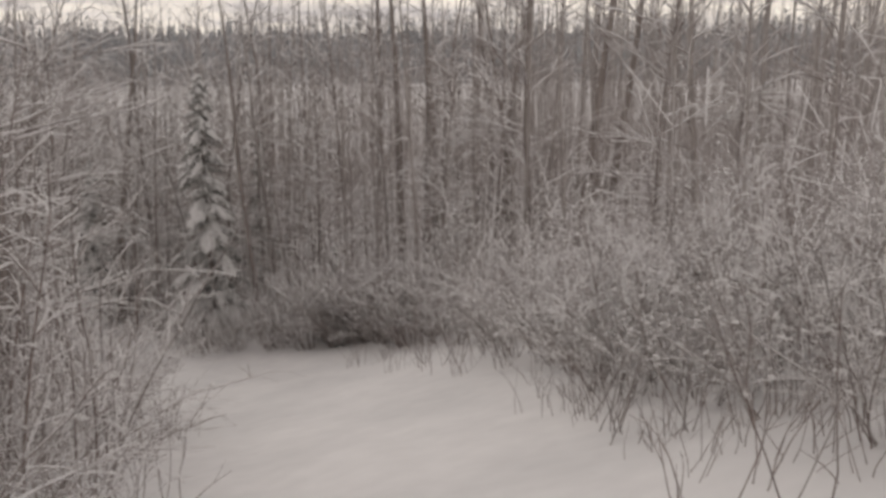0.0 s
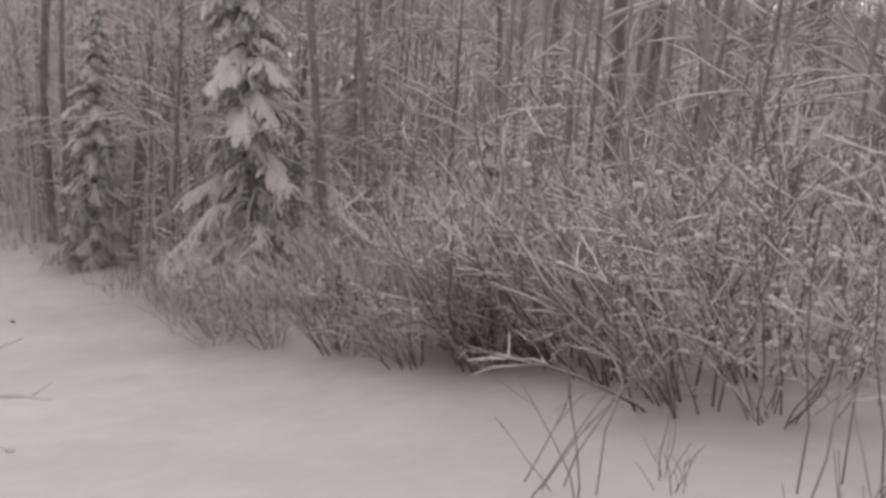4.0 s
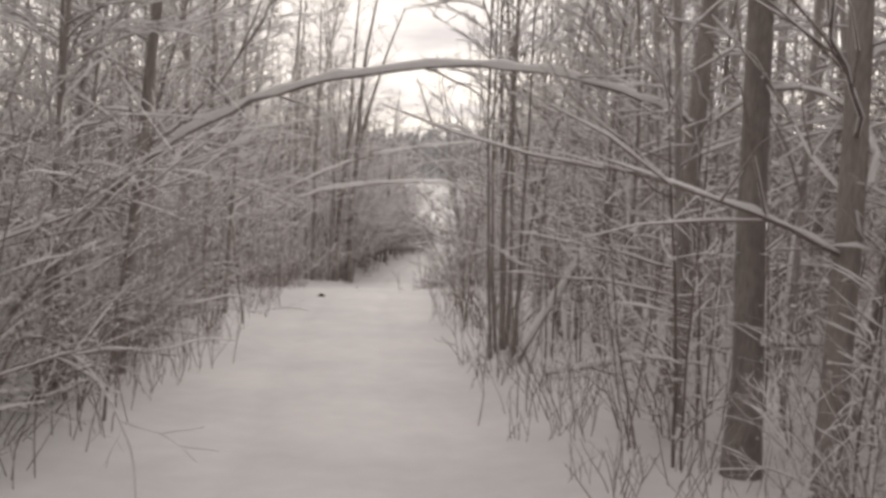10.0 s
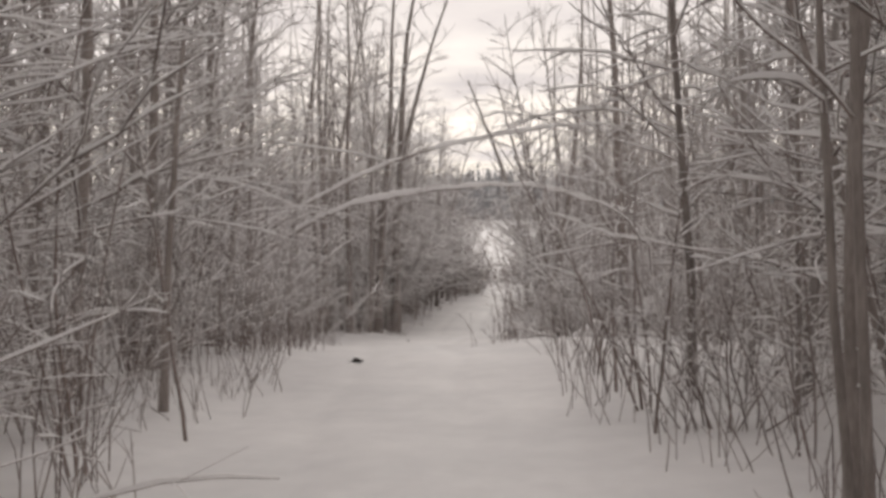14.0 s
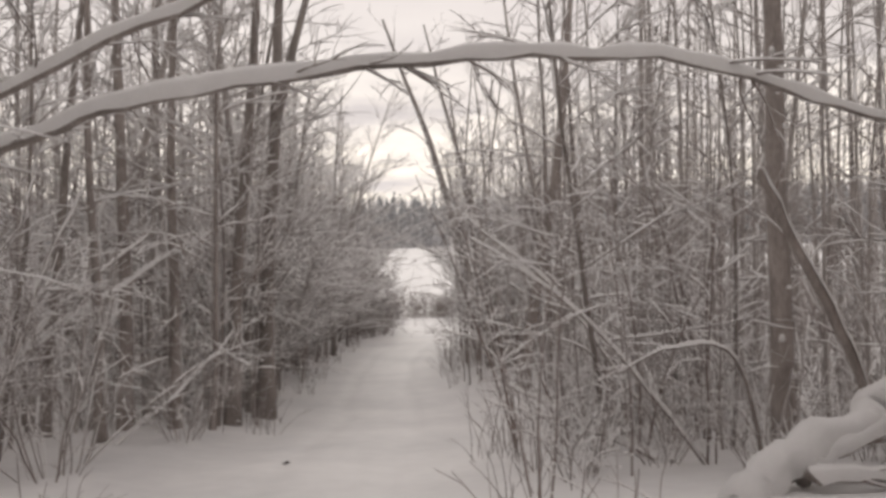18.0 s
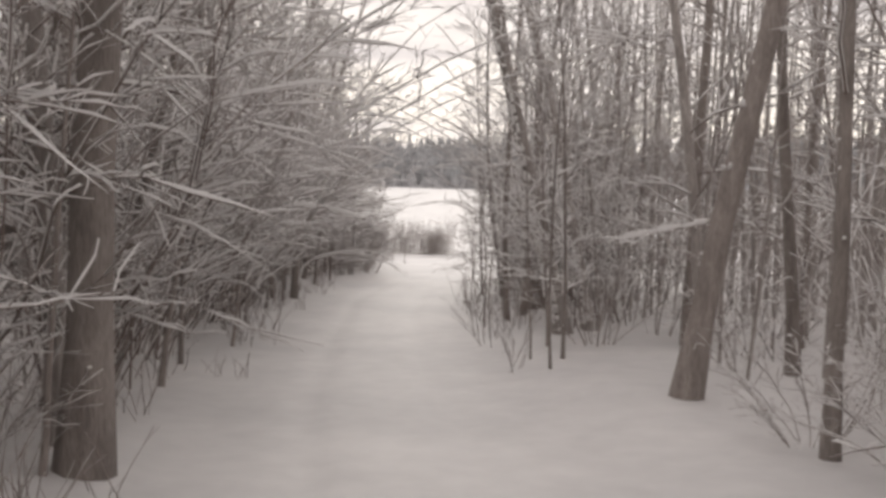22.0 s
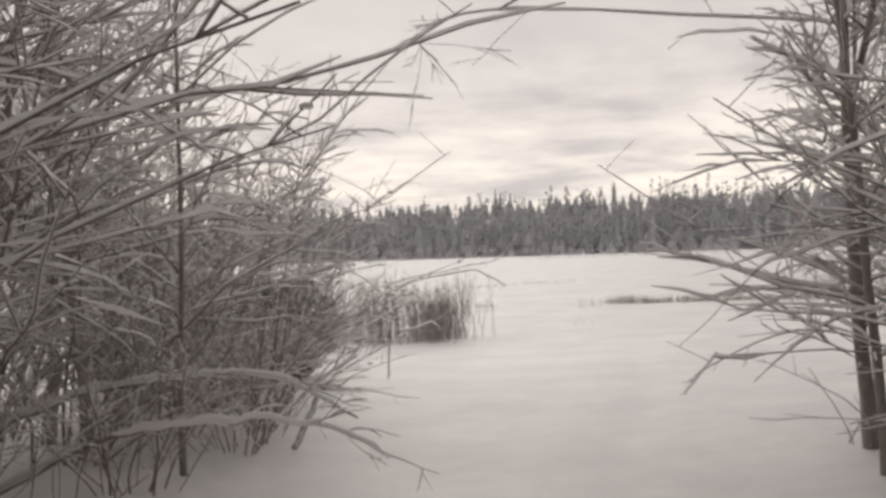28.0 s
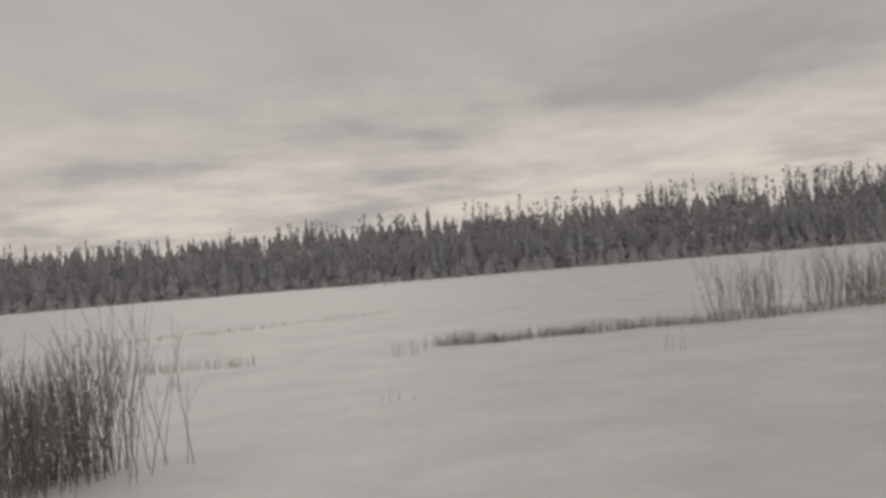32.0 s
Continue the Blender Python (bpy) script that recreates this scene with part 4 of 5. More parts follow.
ALDERS = [shrub_meshes(80 + i, 8, t, 0.42, 0.75, 26, 0.02, (0.27, 0.0), 0.034, 40, split=True, crook=0.24) for i, t in enumerate((5.8, 5.0, 6.4))]
for k, (x, y, turn, size, v) in enumerate((
        (-4.1, 21.0, 0, 0.95, 0), (-4.6, 23.6, 12, 1.0, 1), (-4.8, 26.0, -8, 1.05, 2), (-5.0, 28.4, 5, 1.0, 0), (-4.9, 30.8, -12, 1.1, 1), (-5.0, 33.2, 10, 1.0, 2), (-4.9, 37.2, 0, 1.0, 1),
        (-4.7, 39.4, 8, 1.05, 0), (-4.6, 41.6, -10, 1.1, 2), (-4.4, 43.6, 5, 1.0, 1), (-4.3, 45.4, -5, 1.0, 0), (-4.6, 47.2, 12, 0.9, 1),
        (-6.2, 9.6, 10, 0.9, 0), (-3.9, -2.0, 0, 0.8, 1), (-4.4, -10.6, 5, 0.7, 0), (-3.9, -14.2, 0, 0.7, 2), (-3.4, -18.6, 8, 0.65, 1), (-3.2, -22.6, -6, 0.65, 0),
        (3.5, 30.9, 175, 0.8, 2), (3.3, 33.9, 188, 0.8, 0), (4.6, 36.6, 180, 0.95, 1), (4.5, 38.8, 170, 1.0, 0), (4.9, 40.8, 190, 1.0, 2), (5.2, 42.6, 176, 1.0, 1), (5.4, 44.2, 186, 1.0, 0), (4.6, 15.0, 180, 0.8, 0), (4.6, 18.4, 190, 0.8, 2))):
    plant_shrub(ALDERS[v], where(x, y, turn, size), "tall spreading alder with snow along every branch", "alder", "alder tree", "alders along the lane")

ARCHING = [shrub_meshes(110 + i, 6, t, 0.3, 0.9, 28, 0.02, (0.45, 0.0), 0.034, 40, split=True, crook=0.24) for i, t in enumerate((7.2, 6.4))]
for k, y in enumerate((22.4, 26.8, 31.4, 36.2, 41.0)):
    plant_shrub(ARCHING[k % 2], where(-5.5 if y < 28 else -5.1, y, rng.uniform(-15, 15), rng.uniform(0.9, 1.1)), "tall alder bowed over the lane under its snow", "alder", "alder tree", "alders along the lane")
VAULT = [shrub_meshes(140 + i, 6, t, 0.3, 0.85, 30, 0.018, (0.60, 0.0), 0.032, 30, split=True, crook=0.24) for i, t in enumerate((7.4, 6.6))]
for k, y in enumerate((19.0, 21.6, 23.6, 25.6, 27.8, 30.0, 32.2, 34.4, 36.4, 38.2)):
    plant_shrub(VAULT[k % 2], where(-4.4, y, rng.uniform(-18, 18), rng.uniform(0.9, 1.1)), "slender alder reaching high across the lane", "alder", "alder tree", "alders along the lane")
    if y > 29 and k % 2:
        plant_shrub(VAULT[(k + 1) % 2], where(4.1, y + 1.1, 180 + rng.uniform(-18, 18), rng.uniform(0.85, 1.05)), "slender alder reaching high across the lane", "alder", "alder tree", "alders along the lane")
for k, (x, y, size) in enumerate(((-2.9, 49.6, 0.85), (-3.6, 50.0, 0.95), (-4.4, 50.2, 1.0), (-3.3, 48.6, 0.85), (-2.4, 48.9, 0.62), (-5.4, 50.4, 1.0))):
    plant_shrub(ALDERS[k % 3], where(x, y, rng.uniform(-40, 40), size), "bushy alder on the lake shore with snow on its twigs", "alder", "alder tree", "alders along the lane")
CROSSING = [shrub_meshes(120 + i, 7, t, 0.25, 0.85, 26, 0.018, (0.75, 0.0), 0.034, 40, split=True, crook=0.24) for i, t in enumerate((5.4, 5.9))]
for k, y in enumerate((28.2, 31.0, 33.6, 36.0)):
    plant_shrub(CROSSING[k % 2], where(-4.7, y, rng.uniform(-12, 12), rng.uniform(0.95, 1.1)), "alder bent almost level across the lane by snow", "alder", "alder tree", "alders along the lane")
BRUSH = [shrub_meshes(130 + i, 18, t, 0.5, 0.35, 9, 0.011, (0.62, 0.0), 0.012, 15, split=True) for i, t in enumerate((1.9, 1.6))]
for k, (x, y) in enumerate(((5.9, -31.4), (6.5, -32.8), (6.9, -34.4), (7.2, -35.9), (7.9, -36.3), (8.6, -36.7), (7.6, -34.5), (8.6, -34.9), (9.5, -35.2), (8.2, -33.2), (9.6, -33.6))):
    plant_shrub(BRUSH[k % 2], where(x, y, 155 + rng.uniform(-20, 20), rng.uniform(0.9, 1.1)), "dense brown brush leaning towards the lane", "brush", "shrub", "bushes along the lane")
for k, (x, y) in enumerate(((7.9, -36.5), (8.6, -36.9), (9.5, -35.4), (9.2, -37.6), (8.3, -38.2), (10.1, -36.6), (9.0, -39.4), (7.8, -39.6), (10.4, -38.4), (8.4, -35.4))):
    plant_shrub(BRUSH[k % 2], where(x, y, 160 + rng.uniform(-20, 20), rng.uniform(1.3, 1.6)), "tall brown brush arching towards the lane", "brush", "shrub", "bushes along the lane")
plant_shrub(ALDERS[1], where(8.2, 49.6, 175, 0.75), "alder leaning out from the lake shore", "alder", "alder tree", "alders along the lane")

DENSE = [shrub_meshes(90 + i, 14, t, 0.8, 0.6, 13, 0.010, None, 0.013) for i, t in enumerate((2.3, 1.8, 2.7))]
CLUMPY = [shrub_meshes(150 + i, 17, t, 0.7, 0.3, 15, 0.009, None, 0.013, 300, crook=0.16) for i, t in enumerate((2.0, 1.7, 2.3))]

# bushes that crowd the bend at the start and the foot of the large spruce
EDGE_BUSHES = [(-0.2, -22.8), (-0.5, -20.2), (-0.8, -17.9), (-1.0, -16.2), (-1.3, -14.2), (-1.6, -12.0), (-2.4, -9.8), (-2.6, -6.6), (-2.9, -3.4), (-3.2, 1.6), (-3.3, 4.6), (-3.4, 11.2), (-3.8, 14.6), (3.6, -5.6), (3.2, -2.6), (2.9, 0.6), (3.2, 17.2), (2.4, 27.6), (3.6, -50.2), (4.3, -48.9), (5.0, -47.4), (5.7, -45.9), (6.5, -44.2), (7.2, -42.4), (7.8, -40.6), (8.2, -38.6), (8.1, -36.4), (8.6, -34.8),
               (3.4, -52.6), (4.6, -51.4), (5.6, -49.6), (6.6, -47.6), (7.6, -45.4), (8.6, -43.0), (9.4, -40.2), (9.8, -37.4), (10.2, -35.0), (6.2, -27.4), (8.2, -28.2),
               (-3.4, -49.6), (-2.6, -47.6), (-1.6, -45.6), (-0.8, -43.4), (0.0, -41.0), (0.5, -38.6), (-4.8, -50.6), (-3.8, -47.4), (-2.6, -44.4), (-1.4, -40.4), (0.6, -34.6), (0.2, -31.6), (0.0, -29.0)]

# the alder thicket that leans over the lane from its left, and bushes on its right
for k, (x, y, turn, size, v) in enumerate((
        (-0.6, -24.6, 5, 0.85, 0), (-0.9, -21.6, -10, 0.9, 1), (-1.3, -19.4, 0, 1.0, 2), (-1.5, -17.2, 10, 1.0, 0), (-1.6, -15.6, -5, 1.05, 2), (-1.9, -13.2, 5, 1.0, 1), (-2.4, -18.4, 0, 1.15, 2), (-2.6, -15.0, 10, 1.2, 0), (-2.0, -21.0, 0, 1.1, 1),
        (-2.0, -11.0, -12, 0.9, 0), (-2.6, -8.6, 0, 0.9, 1), 
        (-4.0, 38.2, -5, 1.15, 2), (-3.7, 42.0, -10, 1.25, 2),
        (-3.4, 45.4, 12, 1.15, 0), (-3.2, 46.9, -8, 1.0, 1), (-4.6, 45.0, 20, 1.3, 2), (-4.4, 41.0, -15, 1.3, 2), (-2.8, 48.2, 0, 0.72, 1),
        (3.5, 35.8, 175, 0.95, 1), (3.2, 37.6, 190, 0.9, 0), (3.6, 39.6, 180, 1.0, 2), (4.2, 41.5, 170, 1.1, 0), (4.8, 43.2, 185, 1.1, 2))):
    plant_shrub(LEAN[v], where(x, y, turn, size), "alder thicket arching over the lane, every twig edged with snow", "alder_thicket", "thicket", "alders along the lane")

for k, (x, y) in enumerate(EDGE_BUSHES + scatter(150, 2.9, 7.0, 0.7, weight=0.9, taken=KEEP_OFF + EDGE_BUSHES)):
    v = rng.randrange(len(SHRUBS))
    if k < len(EDGE_BUSHES):
        plant_shrub((CLUMPY if x > 2 and y < -36 else DENSE)[k % 3], where(x, y, rng.uniform(0, 360), rng.uniform(0.8, 1.15)), "dense tangled bush with snow on every twig", "shrub", "shrub", "bushes along the lane")
        continue
    if x < 0 and y > 8:
        continue
    plant_shrub(SHRUBS[v], where(x, y, rng.uniform(0, 360), rng.uniform(0.65, 1.1)), ("bare willow bush laden with snow", "tangled bare shrub with snowy twigs", "low bush bowed under snow")[v % 3], "shrub", "shrub", "bushes along the lane")
for k, (x, y) in enumerate([s for s in scatter(330, 2.2, 6.0, 0.45, weight=0.8, taken=KEEP_OFF) if (s[1] > -38 or lane_distance(*s)[0] < 0) and (s[1] < 18 or lane_distance(*s)[0] > 0 or lane_distance(*s)[0] < -2.8)]):
    v = rng.randrange(len(SAPS))
    plant_shrub(SAPS[v], where(x, y, rng.uniform(0, 360), rng.uniform(0.7, 1.15)), ("thin sapling with snow on its twigs", "upright young stems beside the lane")[v % 2], "sapling", "sapling", "saplings along the lane")


for k, (x, y, size) in enumerate(((5.9, -32.2, 0.55), (6.5, -31.3, 0.6), (7.3, -31.9, 0.62), (8.4, -32.4, 0.65), (6.4, -33.3, 0.5), (7.4, -33.5, 0.6), (8.8, -33.6, 0.65), (9.5, -31.5, 0.7), (5.9, -30.0, 0.5), (6.2, -28.4, 0.5),
                                  (6.9, -34.9, 0.55), (8.0, -35.0, 0.6), (8.9, -30.2, 0.6), (6.1, -20.0, 0.6), (5.6, -19.0, 0.55), (6.6, -22.4, 0.6), (5.3, -22.2, 0.5), (5.1, -20.6, 0.5), (5.6, -18.0, 0.5), (6.4, -19.2, 0.6), (6.9, -20.6, 0.65))):
    plant_shrub(DENSE[k % 3], where(x, y, 47 * k, size), "low tangled bush at the foot of a spruce", "shrub", "shrub", "bushes along the lane")
for k, (x, y, size) in enumerate(((2.4, -50.9, 0.8), (3.1, -51.5, 0.95), (2.0, -52.2, 0.75), (3.7, -52.1, 1.0), (3.3, -50.0, 0.9), (1.5, -53.2, 0.75), (2.7, -53.2, 0.95), (4.2, -50.6, 1.05), (4.0, -49.0, 0.9), (4.7, -47.9, 0.9),
                                  (5.0, -49.6, 1.05), (0.8, -54.4, 0.7), (2.0, -54.6, 0.9), (5.6, -47.0, 1.0), (6.0, -48.4, 1.1), (3.2, -54.4, 1.0))):
    plant_shrub(CLUMPY[k % 3], where(x, y, 61 * k, size), "twiggy bush dotted with small clumps of snow", "shrub", "shrub", "bushes along the lane")
for k, (x, y, size) in enumerate(((-1.9, 45.4, 0.8), (-1.7, 46.6, 0.85), (-1.8, 47.8, 0.9), (-1.9, 49.0, 0.95), (-2.2, 50.0, 1.0), (-2.7, 46.6, 1.05), (-2.8, 48.0, 1.1), (-3.0, 49.4, 1.1), (-3.6, 47.4, 1.1), (-3.8, 49.0, 1.1), (-2.4, 43.8, 0.8), (-3.4, 43.0, 0.7))):
    plant_shrub(DENSE[k % 3], where(x, y, 53 * k, size), "dense alder brush crowding the lake shore", "shrub", "shrub", "bushes along the lane")
for k, y in enumerate(np.arange(17.0, 45.5, 2.1).tolist()):
    for side_ in (-1, 1):
        if side_ > 0 and (y < 25.0 or 29.0 < y < 36.0):
            continue
        away = rng.uniform(2.5, 3.1) * side_
        x = float(np.interp(y, [p.y for p in LINE], [p.x for p in LINE])) + away
        plant_tree(TREES[(3, 5, 0, 7)[k % 4]], where(x, y + rng.uniform(-0.6, 0.6), rng.uniform(0, 360), rng.uniform(0.8, 1.0), lean=-side_ * rng.uniform(0, 5)), TREE_LABELS[3], "trees of the wood")


def weed_mesh(seed, count, tall):
    rn = random.Random(seed)
    b = Build()
    for _ in range(count):
        p0 = Vector((rn.gauss(0, 0.22), rn.gauss(0, 0.22), -0.06))
        pts, rads = stem(rn, p0, Vector((rn.gauss(0, 0.3), rn.gauss(0, 0.3), 1)), tall * rn.uniform(0.5, 1.2), 0.006, 0.003, 4, 0.1, rn.uniform(0, 0.6))
        tube(b, pts, rads, 3)
        if rn.random() < 0.6:
            q, s = along(pts, rn.uniform(0.4, 0.9))
            tp, tr = stem(rn, q, s + Vector((rn.gauss(0, 0.5), rn.gauss(0, 0.5), 0)), tall * 0.3, 0.004, 0.002, 2, 0.1)
            tube(b, tp, tr, 3)
    return b.mesh("brushwood", TWIG)


WEEDS = [weed_mesh(500 + i, n, t) for i, (n, t) in enumerate(((7, 0.7), (10, 0.9), (6, 1.4), (12, 0.5)))]
for x, y in scatter(300, 2.0, 3.6, 0.4, weight=1.2):
    if x < 0 and y > 18 and rng.random() < 0.5:
        continue
    ob = thing("dry_stems", "thin bare stalks poking through the snow", "dry stalks", "stalks along the lane", at=where(x, y, rng.uniform(0, 360), rng.uniform(0.7, 1.2), 0.0))
    part("brushwood", rng.choice(WEEDS), None, ob)


for k, (x, y) in enumerate(((5.4, 6.2), (5.0, 4.4), (5.9, 8.2), (4.0, 10.3), (5.4, 10.6), (6.2, 7.0), (3.0, 11.0), (2.5, 12.4), (3.4, 12.2), (4.4, 12.4), (5.8, 11.6), (6.4, 9.6), (2.3, 13.8), (3.2, 13.6))):
    plant_shrub(DENSE[k % 3], where(x, y, 70 * k, 0.62), "low tangled bush behind the fallen logs", "shrub", "shrub", "bushes along the lane")
for k, (x, y, size) in enumerate(((-4.6, 17.6, 0.8), (-4.1, 18.4, 0.6), (-5.2, 19.0, 0.9), (-4.4, 20.2, 0.7), (-6.0, 16.8, 0.9), (-6.6, 18.2, 1.0), (-5.8, 20.6, 0.9), (-7.0, 14.6, 1.0), (-6.6, 12.8, 0.9), (-6.2, 11.0, 0.9), (2.9, 15.2, 0.65), (3.6, 16.4, 0.75), (2.8, 17.6, 0.6), (3.6, 18.8, 0.8), (4.6, 16.8, 0.9), (4.8, 14.2, 0.9), (5.6, 15.4, 1.0), (5.4, 18.0, 1.0), (3.0, 20.2, 0.6), (4.4, 20.4, 0.9), (6.2, 13.2, 1.0))):
    plant_shrub(DENSE[k % 3], where(x, y, 41 * k, size), "dense tangled brush between bare trunks", "shrub", "shrub", "bushes along the lane")


def join_far(name, label, category, sets, spots, mats, size=(0.8, 1.2)):
    """Copies of whole plants, joined into one mesh each material."""
    data = []
    for meshes in sets:
        row = []
        for m in meshes:
            m.calc_loop_triangles()
            v, f = np.empty(len(m.vertices) * 3), np.empty(len(m.loop_triangles) * 3, dtype=np.int32)
            m.vertices.foreach_get("co", v)
            m.loop_triangles.foreach_get("vertices", f)
            row.append((v.reshape(-1, 3), f))
        data.append(row)
    top = thing(name, label, category, kind="stuff")
    tops = height([x for x, _ in spots], [y for _, y in spots])
    for slot, (nm, mat) in enumerate(mats):
        vs, fs, n = [], [], 0
        pick = random.Random(5)
        for (x, y), z in zip(spots, tops):
            v, f = data[pick.randrange(len(data))][slot]
            a, s = pick.uniform(0, 6.283), pick.uniform(*size)
            c, d = math.cos(a) * s, math.sin(a) * s
            vs.append(np.column_stack([v[:, 0] * c - v[:, 1] * d + x, v[:, 0] * d + v[:, 1] * c + y, v[:, 2] * s + z - 0.1]))
            fs.append(f + n)
            n += len(v)
        vs, fs = np.concatenate(vs), np.concatenate(fs)
        m = bpy.data.meshes.new(nm)
        m.vertices.add(len(vs))
        m.vertices.foreach_set("co", vs.ravel())
        m.loops.add(len(fs))
        m.loops.foreach_set("vertex_index", fs)
        m.polygons.add(len(fs) // 3)
        m.polygons.foreach_set("loop_start", np.arange(0, len(fs), 3))
        m.update(calc_edges=True)
        m.materials.append(mat)
        ob = new(nm, m)
        ob.parent = top
        ob["kind"] = "stuff"


def beyond(count, x0, x1, y0, y1, off, seed):
    """Places of a rectangle in the wood, far from the lane."""
    rn = random.Random(seed)
    out = []
    while len(out) < count:
        xs = [rn.uniform(x0, x1) for _ in range(1000)]
        ys = [rn.uniform(y0, y1) for _ in range(1000)]
        for x, y, d in zip(xs, ys, np.abs(lane_distance(xs, ys)).tolist()):
            if d > off and y < shore_line(x) - 1:
                out.append((x, y))
    return out[:count]


def cheap_tree(seed, tall, r0, limbs=13, twigs=2):
    rn = random.Random(seed)
    b, mast = Build(), Build()
    pts, rads = stem(rn, Vector((0, 0, -0.2)), Vector((rn.gauss(0, 0.05), rn.gauss(0, 0.05), 1)), tall, r0, 0.012, 4, 0.03)
    tube(mast, pts, rads, 5)
    for k in range(limbs):
        f = 0.12 + 0.86 * (k + rn.random()) / limbs
        p, t = along(pts, min(f, 0.98))
        size = tall * 0.17 * rn.uniform(0.6, 1.3) * (1.15 - 0.6 * f)
        bp, br = stem(rn, p, side_way(rn, t, rn.uniform(0.0, 0.9)), size, 0.018, 0.006, 2, 0.15, 0.1)
        tube(b, bp, br, 3)
        for _ in range(twigs):
            q, s = along(bp, rn.uniform(0.2, 0.95))
            tp, tr = stem(rn, q, s + Vector((rn.gauss(0, 0.6), rn.gauss(0, 0.6), rn.uniform(-0.3, 0.5))), size * 0.6, 0.010, 0.005, 1, 0.1)
            tube(b, tp, tr, 3)
    return mast.mesh("far_trunk", BARK), b.mesh("far_tree", FROSTED)


def cheap_bush(seed, tall, stems=7):
    rn = random.Random(seed)
    b, white = Build(), Build()
    for _ in range(stems):
        a = rn.uniform(0, 6.283)
        out = Vector((math.cos(a), math.sin(a), 0))
        pts, rads = stem(rn, out * rn.uniform(0, 0.4), out * rn.uniform(0.1, 0.6) + Vector((0, 0, 1)), tall * rn.uniform(0.6, 1.2), 0.010, 0.005, 3, 0.12, rn.uniform(0.1, 0.8))
        tube(b, pts, rads, 3)
        snow_on(white, pts, rads, rn, 0.018, 1.2, 0.1)
        for _ in range(5):
            q, s = along(pts, rn.uniform(0.15, 0.97))
            tp, tr = stem(rn, q, s * 0.7 + Vector((rn.gauss(0, 0.6), rn.gauss(0, 0.6), rn.uniform(-0.2, 0.5))), tall * rn.uniform(0.15, 0.32), 0.007, 0.004, 1, 0.2, 0.2)
            tube(b, tp, tr, 3)
            snow_on(white, tp, tr, rn, 0.018, 1.3, 0.0)
    return b.mesh("far_bush", FROSTED), white.mesh("lying_snow", SNOW_LUMP)


FAR_TREES = [cheap_tree(200 + i, t, r) for i, (t, r) in enumerate(((9, 0.035), (11, 0.056), (12.5, 0.049), (8, 0.032), (13, 0.077), (10, 0.035), (7, 0.028)))]
join_far("deep_wood", "dense bare trees deeper in the snowy wood", "forest", FAR_TREES, scatter(800, 7.0, 40.0, 0.9, -66, 48, 0.8, clear=True) + scatter(560, 4.4, 14.0, 0.8, -50, 46, 0.6, clear=True) + beyond(220, 4, 30, -20, 42, 6.5, 21), (("trunks", PALE), ("branches", FROSTED)))
FARTHER = [cheap_tree(240 + i, t, r, 10, 1) for i, (t, r) in enumerate(((9, 0.035), (11, 0.056), (12.5, 0.049), (13, 0.077)))]
join_far("distant_wood", "grey frosted trees at the back of the wood", "forest", FARTHER, beyond(560, 12, 140, -52, 120, 12, 6) + beyond(420, 24, 80, -45, 15, 12, 13) + beyond(300, 40, 120, 0, 125, 12, 12) + beyond(220, -70, -12, -40, 46, 12, 7), (("trunks", PALE), ("branches", FROSTED)))
def carpet_bush(seed, tall):
    rn = random.Random(seed)
    b = Build()
    for _ in range(5):
        a = rn.uniform(0, 6.283)
        out = Vector((math.cos(a), math.sin(a), 0))
        pts, rads = stem(rn, out * rn.uniform(0, 0.9), out * rn.uniform(0.1, 0.6) + Vector((0, 0, 1)), tall * rn.uniform(0.6, 1.2), 0.025, 0.012, 2, 0.12, rn.uniform(0.1, 0.6))
        tube(b, pts, rads, 3)
        for _ in range(4):
            q, s = along(pts, rn.uniform(0.15, 0.97))
            tp, tr = stem(rn, q, s * 0.5 + Vector((rn.gauss(0, 0.6), rn.gauss(0, 0.6), rn.uniform(-0.2, 0.5))), tall * rn.uniform(0.2, 0.4), 0.018, 0.01, 1, 0.1)
            tube(b, tp, tr, 3)
    return (b.mesh("far_bush", FROSTED),)


join_far("far_undergrowth", "frosted undergrowth filling the wood between far trunks", "undergrowth", [carpet_bush(400 + i, t) for i, t in enumerate((2.2, 3.0, 3.8))],
         beyond(1000, 8, 75, -52, 52, 9, 3) + beyond(500, 30, 80, -40, 20, 9, 14) + beyond(350, 40, 150, -45, 140, 20, 4) + beyond(350, -60, -8, -30, 46, 8, 5), (("stems", FROSTED),))
FAR_BUSH = [cheap_bush(220 + i, t) for i, t in enumerate((1.8, 2.4, 3.0, 3.4))]
join_far("deep_thicket", "snowy undergrowth deeper in the wood", "undergrowth", FAR_BUSH, scatter(520, 5.0, 26.0, 0.75, -64, 47, 0.7) + [(x, y) for x, y in scatter(700, 5.0, 40.0, 0.8, -56, -8, 0.5, right=10) if x > 4], (("stems", FROSTED), ("lying_snow", SNOW_LUMP)))

